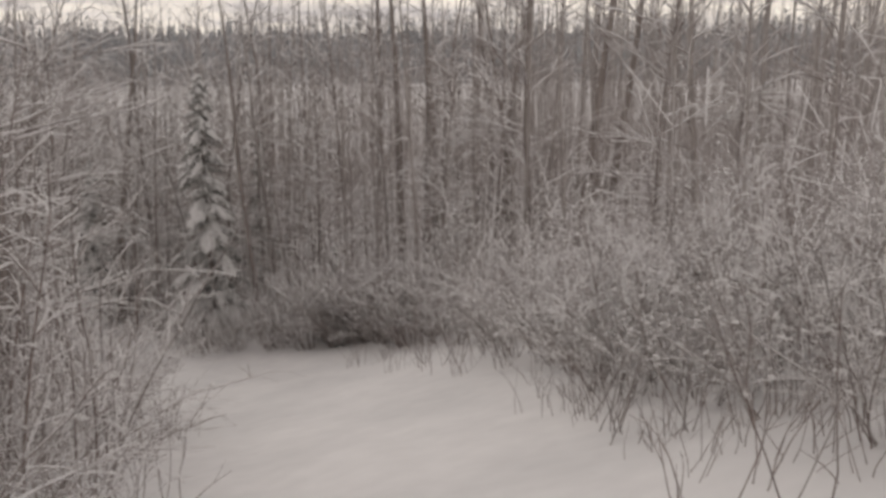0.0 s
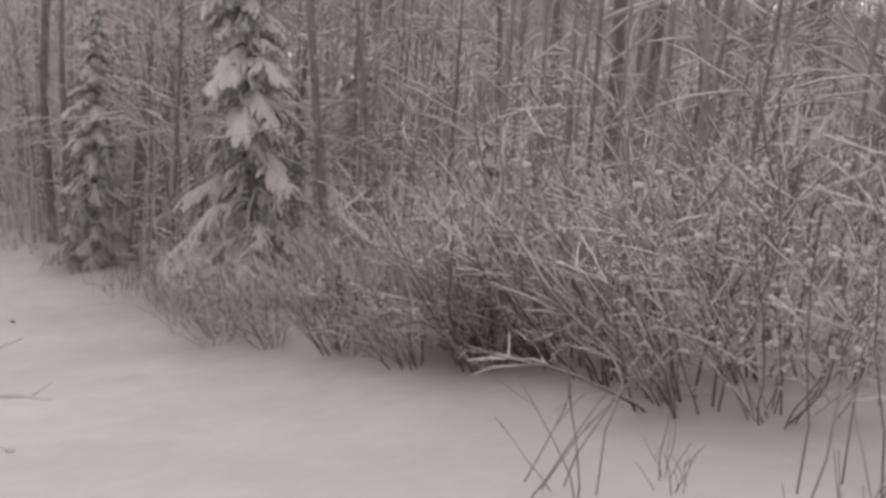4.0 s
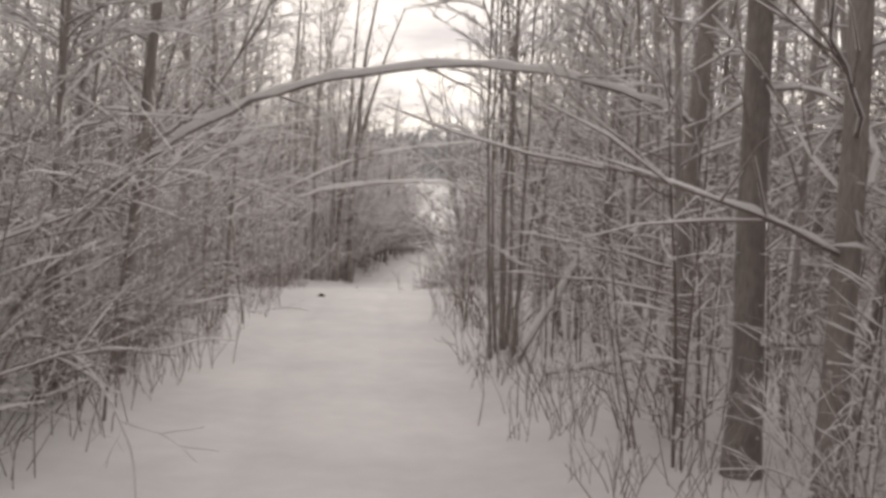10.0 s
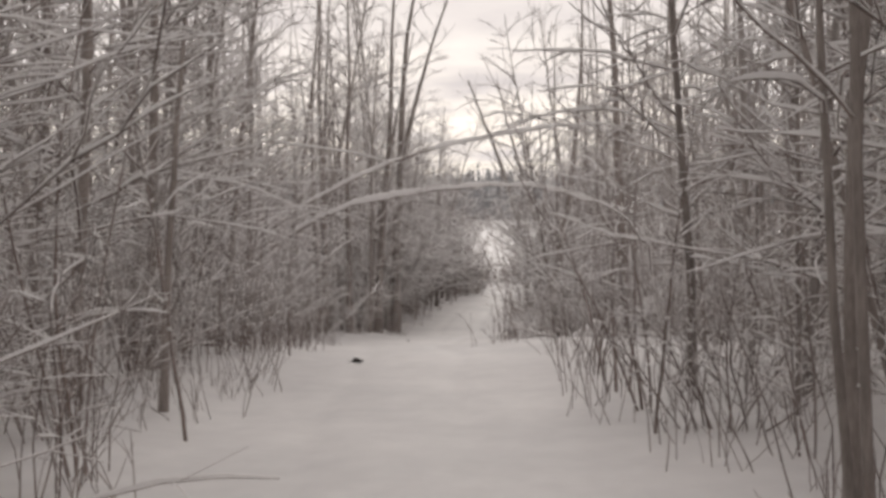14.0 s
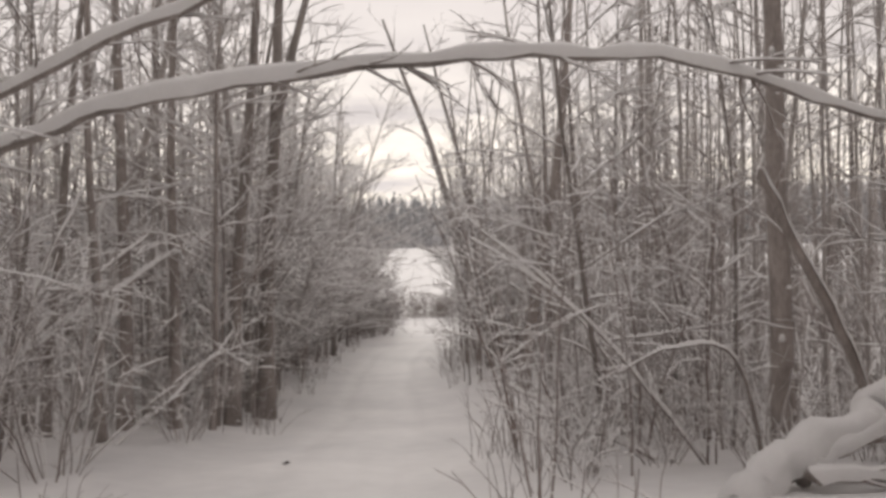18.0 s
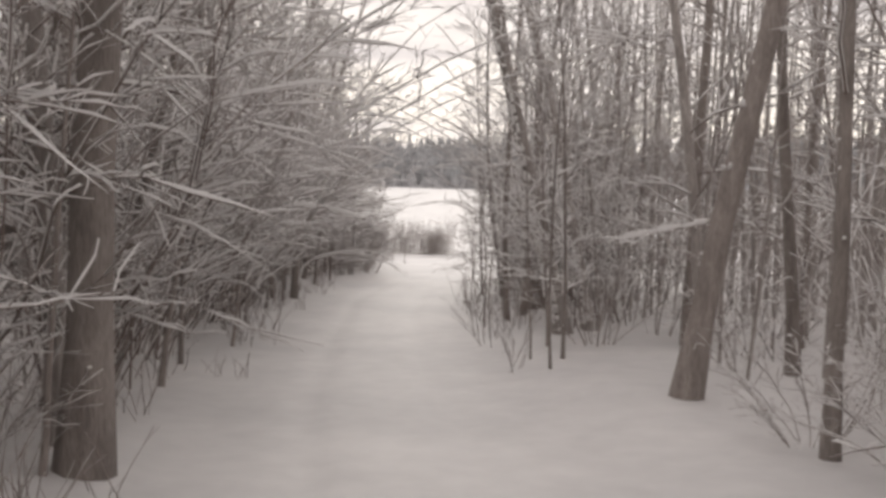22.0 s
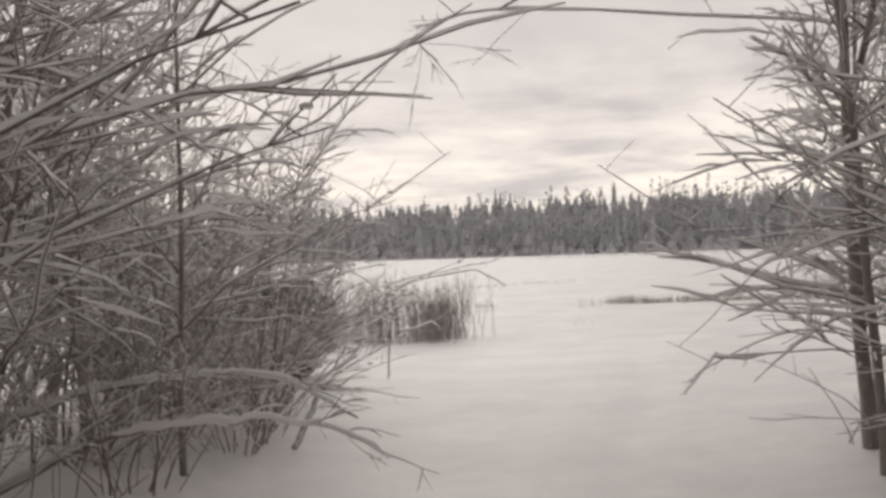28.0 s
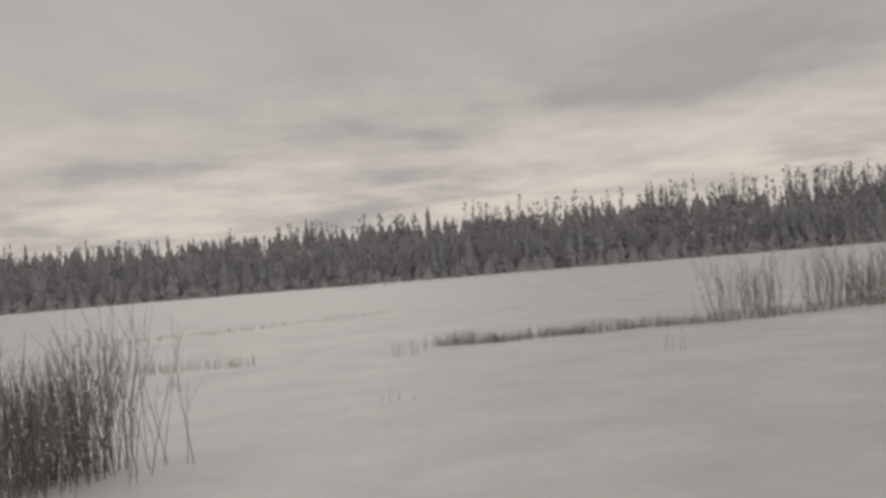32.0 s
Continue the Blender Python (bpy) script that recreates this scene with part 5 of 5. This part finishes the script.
# ---------------------------------------------------------------- the lake: reeds, tufts, sticks
def reeds(name, label, spots, tall, count, seed, spread=0.5, wood=DRY, r=0.006, branch=1, gappy=False):
    rg = random.Random(seed)
    b, white = Build(), Build()
    x0, y0 = spots[0]
    z0 = ground_at(x0, y0)
    for _ in range(count):
        k = rg.uniform(0, len(spots) - 1)
        i = min(int(k), len(spots) - 2) if len(spots) > 1 else 0
        j = min(i + 1, len(spots) - 1)
        f = k - i
        x = spots[i][0] * (1 - f) + spots[j][0] * f + rg.gauss(0, spread)
        y = spots[i][1] * (1 - f) + spots[j][1] * f + rg.gauss(0, spread)
        h = tall * rg.uniform(0.35, 1.05) * (0.82 + 0.18 * math.sin(x * 2.3 + seed) * math.sin(x * 0.9))
        if rg.random() > 0.85 + 0.15 * math.sin(x * 3.1 + 2 * seed):
            continue
        if gappy and math.sin(x * 1.25 + 0.6) + 0.5 * math.sin(x * 3.1) < rg.uniform(-0.9, 0.7):
            continue
        p0 = Vector((x - x0, y - y0, ground_at(x, y) - z0 - 0.05))
        pts, rads = stem(rg, p0, Vector((rg.gauss(0, 0.11), rg.gauss(0, 0.11), 1)), h, r * rg.uniform(0.7, 1.3), r * 0.4, 4, 0.06, 0.1)
        tube(b, pts, rads, 3)
        for _k in range(branch):
            q, t = along(pts, rg.uniform(0.35, 0.9))
            tp, tr = stem(rg, q, t + Vector((rg.gauss(0, 0.35), rg.gauss(0, 0.35), 0.1)), h * rg.uniform(0.15, 0.4), r * 0.6, r * 0.3, 3, 0.1, 0.1)
            tube(b, tp, tr, 3)
        if rg.random() < 0.25:
            lump(white, pts[rg.randrange(2, 5)], r * 4, r * 4, r * 3, rg, 2, 4)
    ob = thing(name, label, "reeds", at=Matrix.Translation((x0, y0, z0)))
    part("reed_mass", b, wood, ob)
    if white.f:
        part("lying_snow", white, SNOW_LUMP, ob)
    return ob


reeds("reed_bed", "dense brown willow stems and reeds on the frozen lake", [(-4.5, 62.6), (-2.2, 62.6), (-0.6, 62.9), (0.6, 62.7), (1.4, 62.8), (1.9, 63.0), (2.2, 63.6)], 2.3, 1200, 1, 0.5, BARK, 0.0055, 3)
reeds("reed_bed", "low dry reeds at the tip of the willow clump", [(1.8, 78.6), (3.6, 77.4), (5.6, 76.3)], 0.55, 150, 2, 0.2)
reeds("reed_bed", "long low strip of dry reeds across the snow", [(11.0, 76.6), (13.5, 75.8), (16.5, 75.4), (20.0, 75.0), (24.0, 74.6), (30.0, 74.2)], 0.5, 2600, 3, 0.28, DRY, 0.007, 0)
reeds("willow_clump", "bare willow stems rising from the reed strip", [(21.5, 77.0), (24.0, 76.4), (27.0, 76.0), (31.0, 75.0), (36.0, 74.0)], 2.5, 1200, 4, 0.6, BARK, 0.008, 3, True)
reeds("reed_tuft", "small dark tuft of reeds in the snow", [(9.2, 74.7), (9.9, 74.9)], 0.55, 16, 5, 0.12)
reeds("reed_tuft", "single dry stalks standing in the snow", [(14.5, 69.5), (14.6, 69.6)], 0.6, 5, 6, 0.15)
reeds("reed_tuft", "single dry stalks standing in the snow", [(6.5, 66.0), (7.4, 66.6)], 0.4, 7, 7, 0.4)
reeds("reed_strip", "thin dark line of reeds far out on the lake", [(2.0, 96.0), (8.0, 98.0), (16.0, 103.0)], 0.35, 260, 8, 0.4, DRY, 0.01, 0)
reeds("reed_strip", "thin dark line of reeds near the far shore", [(40.0, 240.0), (70.0, 245.0), (110.0, 238.0)], 0.8, 300, 9, 1.2, DRY, 0.03, 0)
pole("stick", [(-0.15, 52.0, g(-0.15, 52.0) - 0.1), (-0.12, 52.0, 0.5), (-0.06, 52.02, 1.2)], 0.014, 0.009, "thin bare stick standing in the snow by the shore", "stick", 0.004, 0, 20)
pole("stick", [(-1.35, 45.6, 0.25), (-1.2, 45.7, 0.55), (-1.05, 45.8, 0.85)], 0.03, 0.022, "broken stub leaning out of the snow", "stick", 0.01, 0, 21)
pole("bent_alder", [(-3.2, 45.2, g(-3.2, 45.2)), (-2.6, 45.6, 1.3), (-1.8, 46.3, 1.85), (-0.9, 47.2, 2.0), (-0.3, 47.9, 1.6)], 0.010, 0.003, "snow-edged alder branch reaching out over the shore", "bent branch", 0.010, 8, 22, twig=(0.2, 0.5))
pole("bent_alder", [(-3.9, 43.65, g(-3.9, 43.65)), (-3.33, 43.61, 0.51), (-2.71, 43.55, 0.82), (-2.17, 43.49, 0.94), (-1.6, 43.43, 0.97), (-1.04, 43.37, 0.93), (-0.55, 43.31, 0.7)], 0.035, 0.008, "low alder branch thick with snow", "bent branch", 0.026, 14, 23, twig=(0.2, 0.6))
pole("bent_alder", [(-4.2, 44.2, g(-4.2, 44.2)), (-3.51, 44.14, 0.87), (-2.75, 44.05, 1.15), (-1.96, 43.97, 1.24), (-1.35, 43.9, 1.2), (-0.75, 43.84, 0.87)], 0.035, 0.008, "low alder branch thick with snow", "bent branch", 0.026, 14, 50, twig=(0.2, 0.6))
pole("bent_alder", [(3.1, 42.95, 1.3), (2.72, 42.96, 1.46), (2.36, 43.0, 1.47), (1.99, 43.04, 1.34), (1.66, 43.08, 1.16)], 0.007, 0.003, "thin dead twig of a shore alder", "bent branch", 0.006, 6, 51, twig=(0.1, 0.3))
pole("bent_alder", [(4.3, 44.3, 3.2), (4.06, 44.33, 3.95), (2.22, 44.52, 4.18), (0.53, 44.7, 4.27), (-0.06, 44.77, 4.06), (0.09, 44.75, 3.83)], 0.016, 0.004, "fine bare branch hanging over the shore", "bent branch", 0.012, 12, 24)

pole("bent_alder", [(-1.5, 46.2, g(-1.5, 46.2)), (-0.7, 46.3, 1.5), (0.4, 46.4, 2.02), (0.62, 46.4, 2.1), (0.68, 46.45, 2.28)], 0.0042, 0.0016, "thin shore twig with dark withered leaf clusters", "bent branch", 0.004, 7, 25, leaves=6, twig=(0.06, 0.22))
pole("bent_alder", [(-2.2, 46.6, g(-2.2, 46.6)), (-0.8, 46.7, 1.6), (0.44, 46.8, 1.94), (0.7, 46.85, 1.98), (0.94, 47.0, 2.03), (1.09, 47.1, 2.17), (1.24, 47.2, 2.34)], 0.0042, 0.0016, "long thin twig reaching out from the shore", "bent branch", 0.007, 3, 26, twig=(0.05, 0.15))
pole("bent_alder", [(-2.0, 46.2, g(-2.0, 46.2)), (-0.6, 46.4, 1.6), (0.48, 46.6, 1.91), (0.8, 46.8, 1.84), (1.0, 46.9, 1.73)], 0.0042, 0.0016, "low twig with lumps of snow at the shore", "bent branch", 0.012, 6, 27, twig=(0.06, 0.18))

# ---------------------------------------------------------------- the far shore
def far_spruce(b, x, y, z, tall, rg, broad=0.13, tiers=6):
    w = tall * broad * rg.uniform(0.75, 1.3)
    for i in range(tiers):
        h0, h1 = tall * (0.08 + 0.86 * i / tiers), tall * min(1.0, 0.08 + 0.86 * (i + 1.7) / tiers)
        r = w * (1 - i / tiers) * rg.uniform(0.75, 1.15) + 0.12
        base = len(b.v)
        n = 6
        for k in range(n):
            a = 2 * math.pi * k / n + i
            q = r * rg.uniform(0.6, 1.25)
            b.v.append((x + q * math.cos(a), y + q * math.sin(a), z + h0 - rg.uniform(0, 0.6)))
        b.v.append((x + rg.gauss(0, 0.1), y, z + h1))
        for k in range(n):
            b.f.append((base + k, base + (k + 1) % n, base + n))


def far_bare(b, x, y, z, tall, rg):
    tube(b, [Vector((x, y, z - 0.5)), Vector((x + rg.gauss(0, 0.3), y, z + tall * 0.6)), Vector((x + rg.gauss(0, 0.5), y, z + tall))], (0.12, 0.09, 0.03), 3)
    for _ in range(20):
        h = rg.uniform(0.08, 0.98)
        a = rg.uniform(0, 6.283)
        p = Vector((x, y, z + tall * h))
        ln = tall * rg.uniform(0.10, 0.24) * (1.15 - 0.6 * h)
        q = p + Vector((math.cos(a) * ln * 0.7, math.sin(a) * ln * 0.7, ln * rg.uniform(0.3, 0.9)))
        s = Vector((-math.sin(a), math.cos(a), 0)) * 0.45
        base = len(b.v)
        for c in (p, p.lerp(q, 0.6) + s, q, p.lerp(q, 0.6) - s, p.lerp(q, 0.5) + Vector((0, 0, 0.25))):
            b.v.append((c.x, c.y, c.z))
        b.f.extend(((base, base + 1, base + 2, base + 4), (base, base + 4, base + 2, base + 3)))


rg = random.Random(9)
conifer, bare = Build(), Build()
scrub = Build()
for _ in range(2300):
    x = rg.uniform(-190, 560)
    depth = rg.random() ** 1.4 * 120
    y = 350 - 0.35 * abs(x) + depth
    z = ground_at(x, y)
    grow = 1.0 + max(0.0, x) * 0.0020
    # Rows farther back get the paler FAR_WOOD, so the painted haze deepens with distance.
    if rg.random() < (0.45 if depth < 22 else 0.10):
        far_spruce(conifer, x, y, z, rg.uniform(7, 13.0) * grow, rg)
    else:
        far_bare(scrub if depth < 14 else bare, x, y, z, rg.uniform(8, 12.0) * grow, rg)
for _ in range(3000):
    x = rg.uniform(-190, 560)
    depth = rg.random() * 120
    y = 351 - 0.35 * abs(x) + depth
    # Low growth follows suit: haze-paled colour behind, the darker scrub in front.
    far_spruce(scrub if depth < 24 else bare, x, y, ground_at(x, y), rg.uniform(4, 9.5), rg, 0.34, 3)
for _ in range(1100):
    x = rg.uniform(-190, 560)
    y = 347 - 0.35 * abs(x) + rg.uniform(0, 6)
    far_spruce(scrub, x, y, ground_at(x, y), rg.uniform(2, 5.5), rg, 0.45, 3)
top = thing("far_forest", "lightly frosted forest along the lake's far shore, greyed by painted haze", "forest", kind="stuff")
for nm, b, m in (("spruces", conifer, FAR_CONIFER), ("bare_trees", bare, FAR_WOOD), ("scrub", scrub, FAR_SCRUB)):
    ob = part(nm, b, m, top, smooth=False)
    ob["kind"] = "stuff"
# The tall spruces use the same needle colour with haze mixed in.
variants = []
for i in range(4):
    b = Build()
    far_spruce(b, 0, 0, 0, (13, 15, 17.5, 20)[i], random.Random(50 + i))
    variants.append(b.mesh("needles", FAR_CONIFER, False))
for i in range(52):
    x = rg.uniform(-120, 420)
    y = 350 - 0.35 * abs(x) + rg.uniform(2, 30)
    ob = thing("far_spruce", "tall dark spruce rising above the far treeline", "spruce tree", "tall spruces on the far shore", at=where(x, y, rg.uniform(0, 360), rg.uniform(0.8, 1.1), 0.4))
    part("needles", variants[i % 4], None, ob)

# ---------------------------------------------------------------- the off-road vehicle


def box_into(bm, cx, cy, cz, sx, sy, sz, bevel=0.03, taper=None):
    """A bevelled box; taper: (x, y) by which its top is narrowed."""
    made = bmesh.ops.create_cube(bm, size=1.0)["verts"]
    for v in made:
        tx, ty = (taper if taper and v.co.z > 0 else (1, 1))
        v.co = Vector((cx + v.co.x * sx * tx, cy + v.co.y * sy * ty, cz + v.co.z * sz))
    if bevel:
        edges = list({e for v in made for e in v.link_edges})
        bmesh.ops.bevel(bm, geom=edges, offset=bevel, segments=2, affect="EDGES")


def solid(name, mat, parent, fill, label=""):
    bm = bmesh.new()
    fill(bm)
    m = bpy.data.meshes.new(name)
    bm.to_mesh(m)
    bm.free()
    m.materials.append(mat)
    return part(name, m, mat, parent, label)


def disc_into(bm, c, r, w, n=20, axis="y", hole=0.0):
    """A wheel-like ring or disc about its axis."""
    prof = [(hole, -w / 2), (r * 0.93, -w / 2), (r, -w * 0.36), (r, w * 0.36), (r * 0.93, w / 2), (hole, w / 2)]
    rows = []
    for k in range(n):
        a = 2 * math.pi * k / n
        row = []
        for rr, ww in prof:
            p = (rr * math.cos(a), ww, rr * math.sin(a)) if axis == "y" else (ww, rr * math.cos(a), rr * math.sin(a))
            row.append(bm.verts.new((c[0] + p[0], c[1] + p[1], c[2] + p[2])))
        rows.append(row)
    for k in range(n):
        a, b = rows[k], rows[(k + 1) % n]
        for j in range(len(prof) - 1):
            bm.faces.new((a[j], b[j], b[j + 1], a[j + 1]))
        if hole > 0:
            bm.faces.new((a[-1], b[-1], b[0], a[0]))
    bmesh.ops.recalc_face_normals(bm, faces=bm.faces)


def vehicle(x, y, turn):
    """Nose towards +x before it is turned."""
    car = thing("off_road_vehicle", "yellow off-road vehicle with black hardtop and rear spare wheel on snow", "car", at=pose(x, y, ground_at(x, y) - 0.06, 0, 0, turn))

    def body(bm):
        box_into(bm, 1.35, 0, 0.90, 1.15, 1.28, 0.46, 0.08, (0.96, 0.94))

    solid("hood", PAINT, car, body, "yellow hood and front wings")
    solid("body", BLACK, car, lambda bm: box_into(bm, -0.55, 0, 0.86, 2.75, 1.50, 0.52, 0.06), "dark body tub")
    solid("frame_rail", BLACK, car, lambda bm: box_into(bm, 0, 0, 0.52, 3.9, 1.0, 0.18, 0.03))
    solid("hardtop", BLACK, car, lambda bm: box_into(bm, -0.72, 0, 1.46, 2.45, 1.42, 0.70, 0.07, (0.95, 0.90)), "black hardtop with a little snow")
    solid("roof_snow", SNOW_LUMP, car, lambda bm: box_into(bm, -0.75, 0, 1.83, 2.1, 1.15, 0.05, 0.022))
    solid("windscreen", GLASS, car, lambda bm: box_into(bm, 0.56, 0, 1.44, 0.05, 1.22, 0.50, 0.02))
    for s in (-1, 1):
        for cx, w in ((0.05, 0.72), (-0.78, 0.66), (-1.5, 0.5)):
            solid("side_window", GLASS, car, lambda bm, s=s, cx=cx, w=w: box_into(bm, cx, s * 0.685, 1.46, w, 0.03, 0.40, 0.012))
        for cx in (0.05, -0.80):
            d = solid("door", PAINT if cx > 0 else BLACK, car, lambda bm, s=s, cx=cx: box_into(bm, cx, s * 0.757, 0.90, 0.80, 0.03, 0.46, 0.013))
            solid("door_handle", BLACK, d, lambda bm, s=s, cx=cx: box_into(bm, cx - 0.26, s * 0.785, 1.02, 0.14, 0.03, 0.035, 0.01))
        for cx in (1.32, -1.40):
            solid("fender_flare", BLACK, car, lambda bm, s=s, cx=cx: box_into(bm, cx, s * 0.80, 0.95, 1.0, 0.26, 0.09, 0.03))
        solid("tail_lamp", RED, car, lambda bm, s=s: box_into(bm, -1.945, s * 0.66, 0.98, 0.05, 0.12, 0.19, 0.015), "lit red tail lamp")
        solid("mirror", BLACK, car, lambda bm, s=s: box_into(bm, 0.42, s * 0.90, 1.20, 0.12, 0.22, 0.17, 0.03))
        solid("headlamp", GLASS, car, lambda bm, s=s: disc_into(bm, (1.94, s * 0.46, 0.94), 0.1, 0.05, 14, "x"))
    solid("rear_window", GLASS, car, lambda bm: box_into(bm, -1.925, 0, 1.50, 0.03, 1.05, 0.40, 0.012))
    solid("tailgate", BLACK, car, lambda bm: box_into(bm, -1.935, 0, 0.88, 0.05, 1.1, 0.50, 0.015))
    solid("front_bumper", BLACK, car, lambda bm: box_into(bm, 2.12, 0, 0.62, 0.24, 1.55, 0.20, 0.05))
    solid("rear_bumper", BLACK, car, lambda bm: box_into(bm, -2.06, 0, 0.62, 0.22, 1.55, 0.20, 0.05))
    solid("bumper_snow", SNOW_LUMP, car, lambda bm: box_into(bm, -2.06, 0, 0.735, 0.16, 1.3, 0.05, 0.02))
    solid("grille", BLACK, car, lambda bm: [box_into(bm, 1.935, -0.24 + 0.08 * k, 0.94, 0.03, 0.035, 0.26, 0.008) for k in range(7)])
    solid("number_plate", PLATE, car, lambda bm: box_into(bm, -2.40, 0.0, 1.16, 0.015, 0.30, 0.15, 0.004))
    wheel_at = [(1.32, s * 0.78, 0.40) for s in (-1, 1)] + [(-1.40, s * 0.78, 0.40) for s in (-1, 1)]
    for c in wheel_at:
        t = solid("wheel", RUBBER, car, lambda bm, c=c: disc_into(bm, c, 0.41, 0.27, 24, "y", 0.23))
        solid("rim", STEEL, t, lambda bm, c=c: disc_into(bm, c, 0.235, 0.16, 18, "y", 0.04))
    sp = solid("spare_wheel", RUBBER, car, lambda bm: disc_into(bm, (-2.16, 0.0, 1.16), 0.40, 0.25, 24, "x", 0.2))
    solid("rim", STEEL, sp, lambda bm: disc_into(bm, (-2.20, 0.0, 1.16), 0.21, 0.16, 18, "x", 0.04))
    return car


vehicle(-3.3, 53.0, 166)


# ---------------------------------------------------------------- small things on the snow
def litter(x, y, seed, size):
    rn = random.Random(seed)
    b = Build()
    for _ in range(5):
        a = rn.uniform(0, 6.283)
        p = Vector((rn.gauss(0, 0.03), rn.gauss(0, 0.03), 0.03)) * size * 6
        u = Vector((math.cos(a), math.sin(a), rn.uniform(-0.2, 0.6))) * size
        w = Vector((-math.sin(a), math.cos(a), rn.uniform(-0.3, 0.3))) * size * 0.5
        base = len(b.v)
        for q in (p - u, p + w, p + u, p - w, p + Vector((0, 0, -size * 0.15))):
            b.v.append((q.x, q.y, q.z))
        b.f.extend(((base, base + 1, base + 4), (base + 1, base + 2, base + 4), (base + 2, base + 3, base + 4), (base + 3, base, base + 4)))
    ob = thing("leaf_clump", "dark withered leaves lying on the snow of the lane", "leaves", "leaves on the lane", at=Matrix.Translation((x, y, ground_at(x, y) + 0.01)))
    part("leaf", b, LEAF, ob)


litter(-1.10, 0.49, 1, 0.13)
litter(1.2, 36.5, 2, 0.07)
litter(-1.9, 12.8, 3, 0.06)
litter(3.5, -27.5, 4, 0.05)
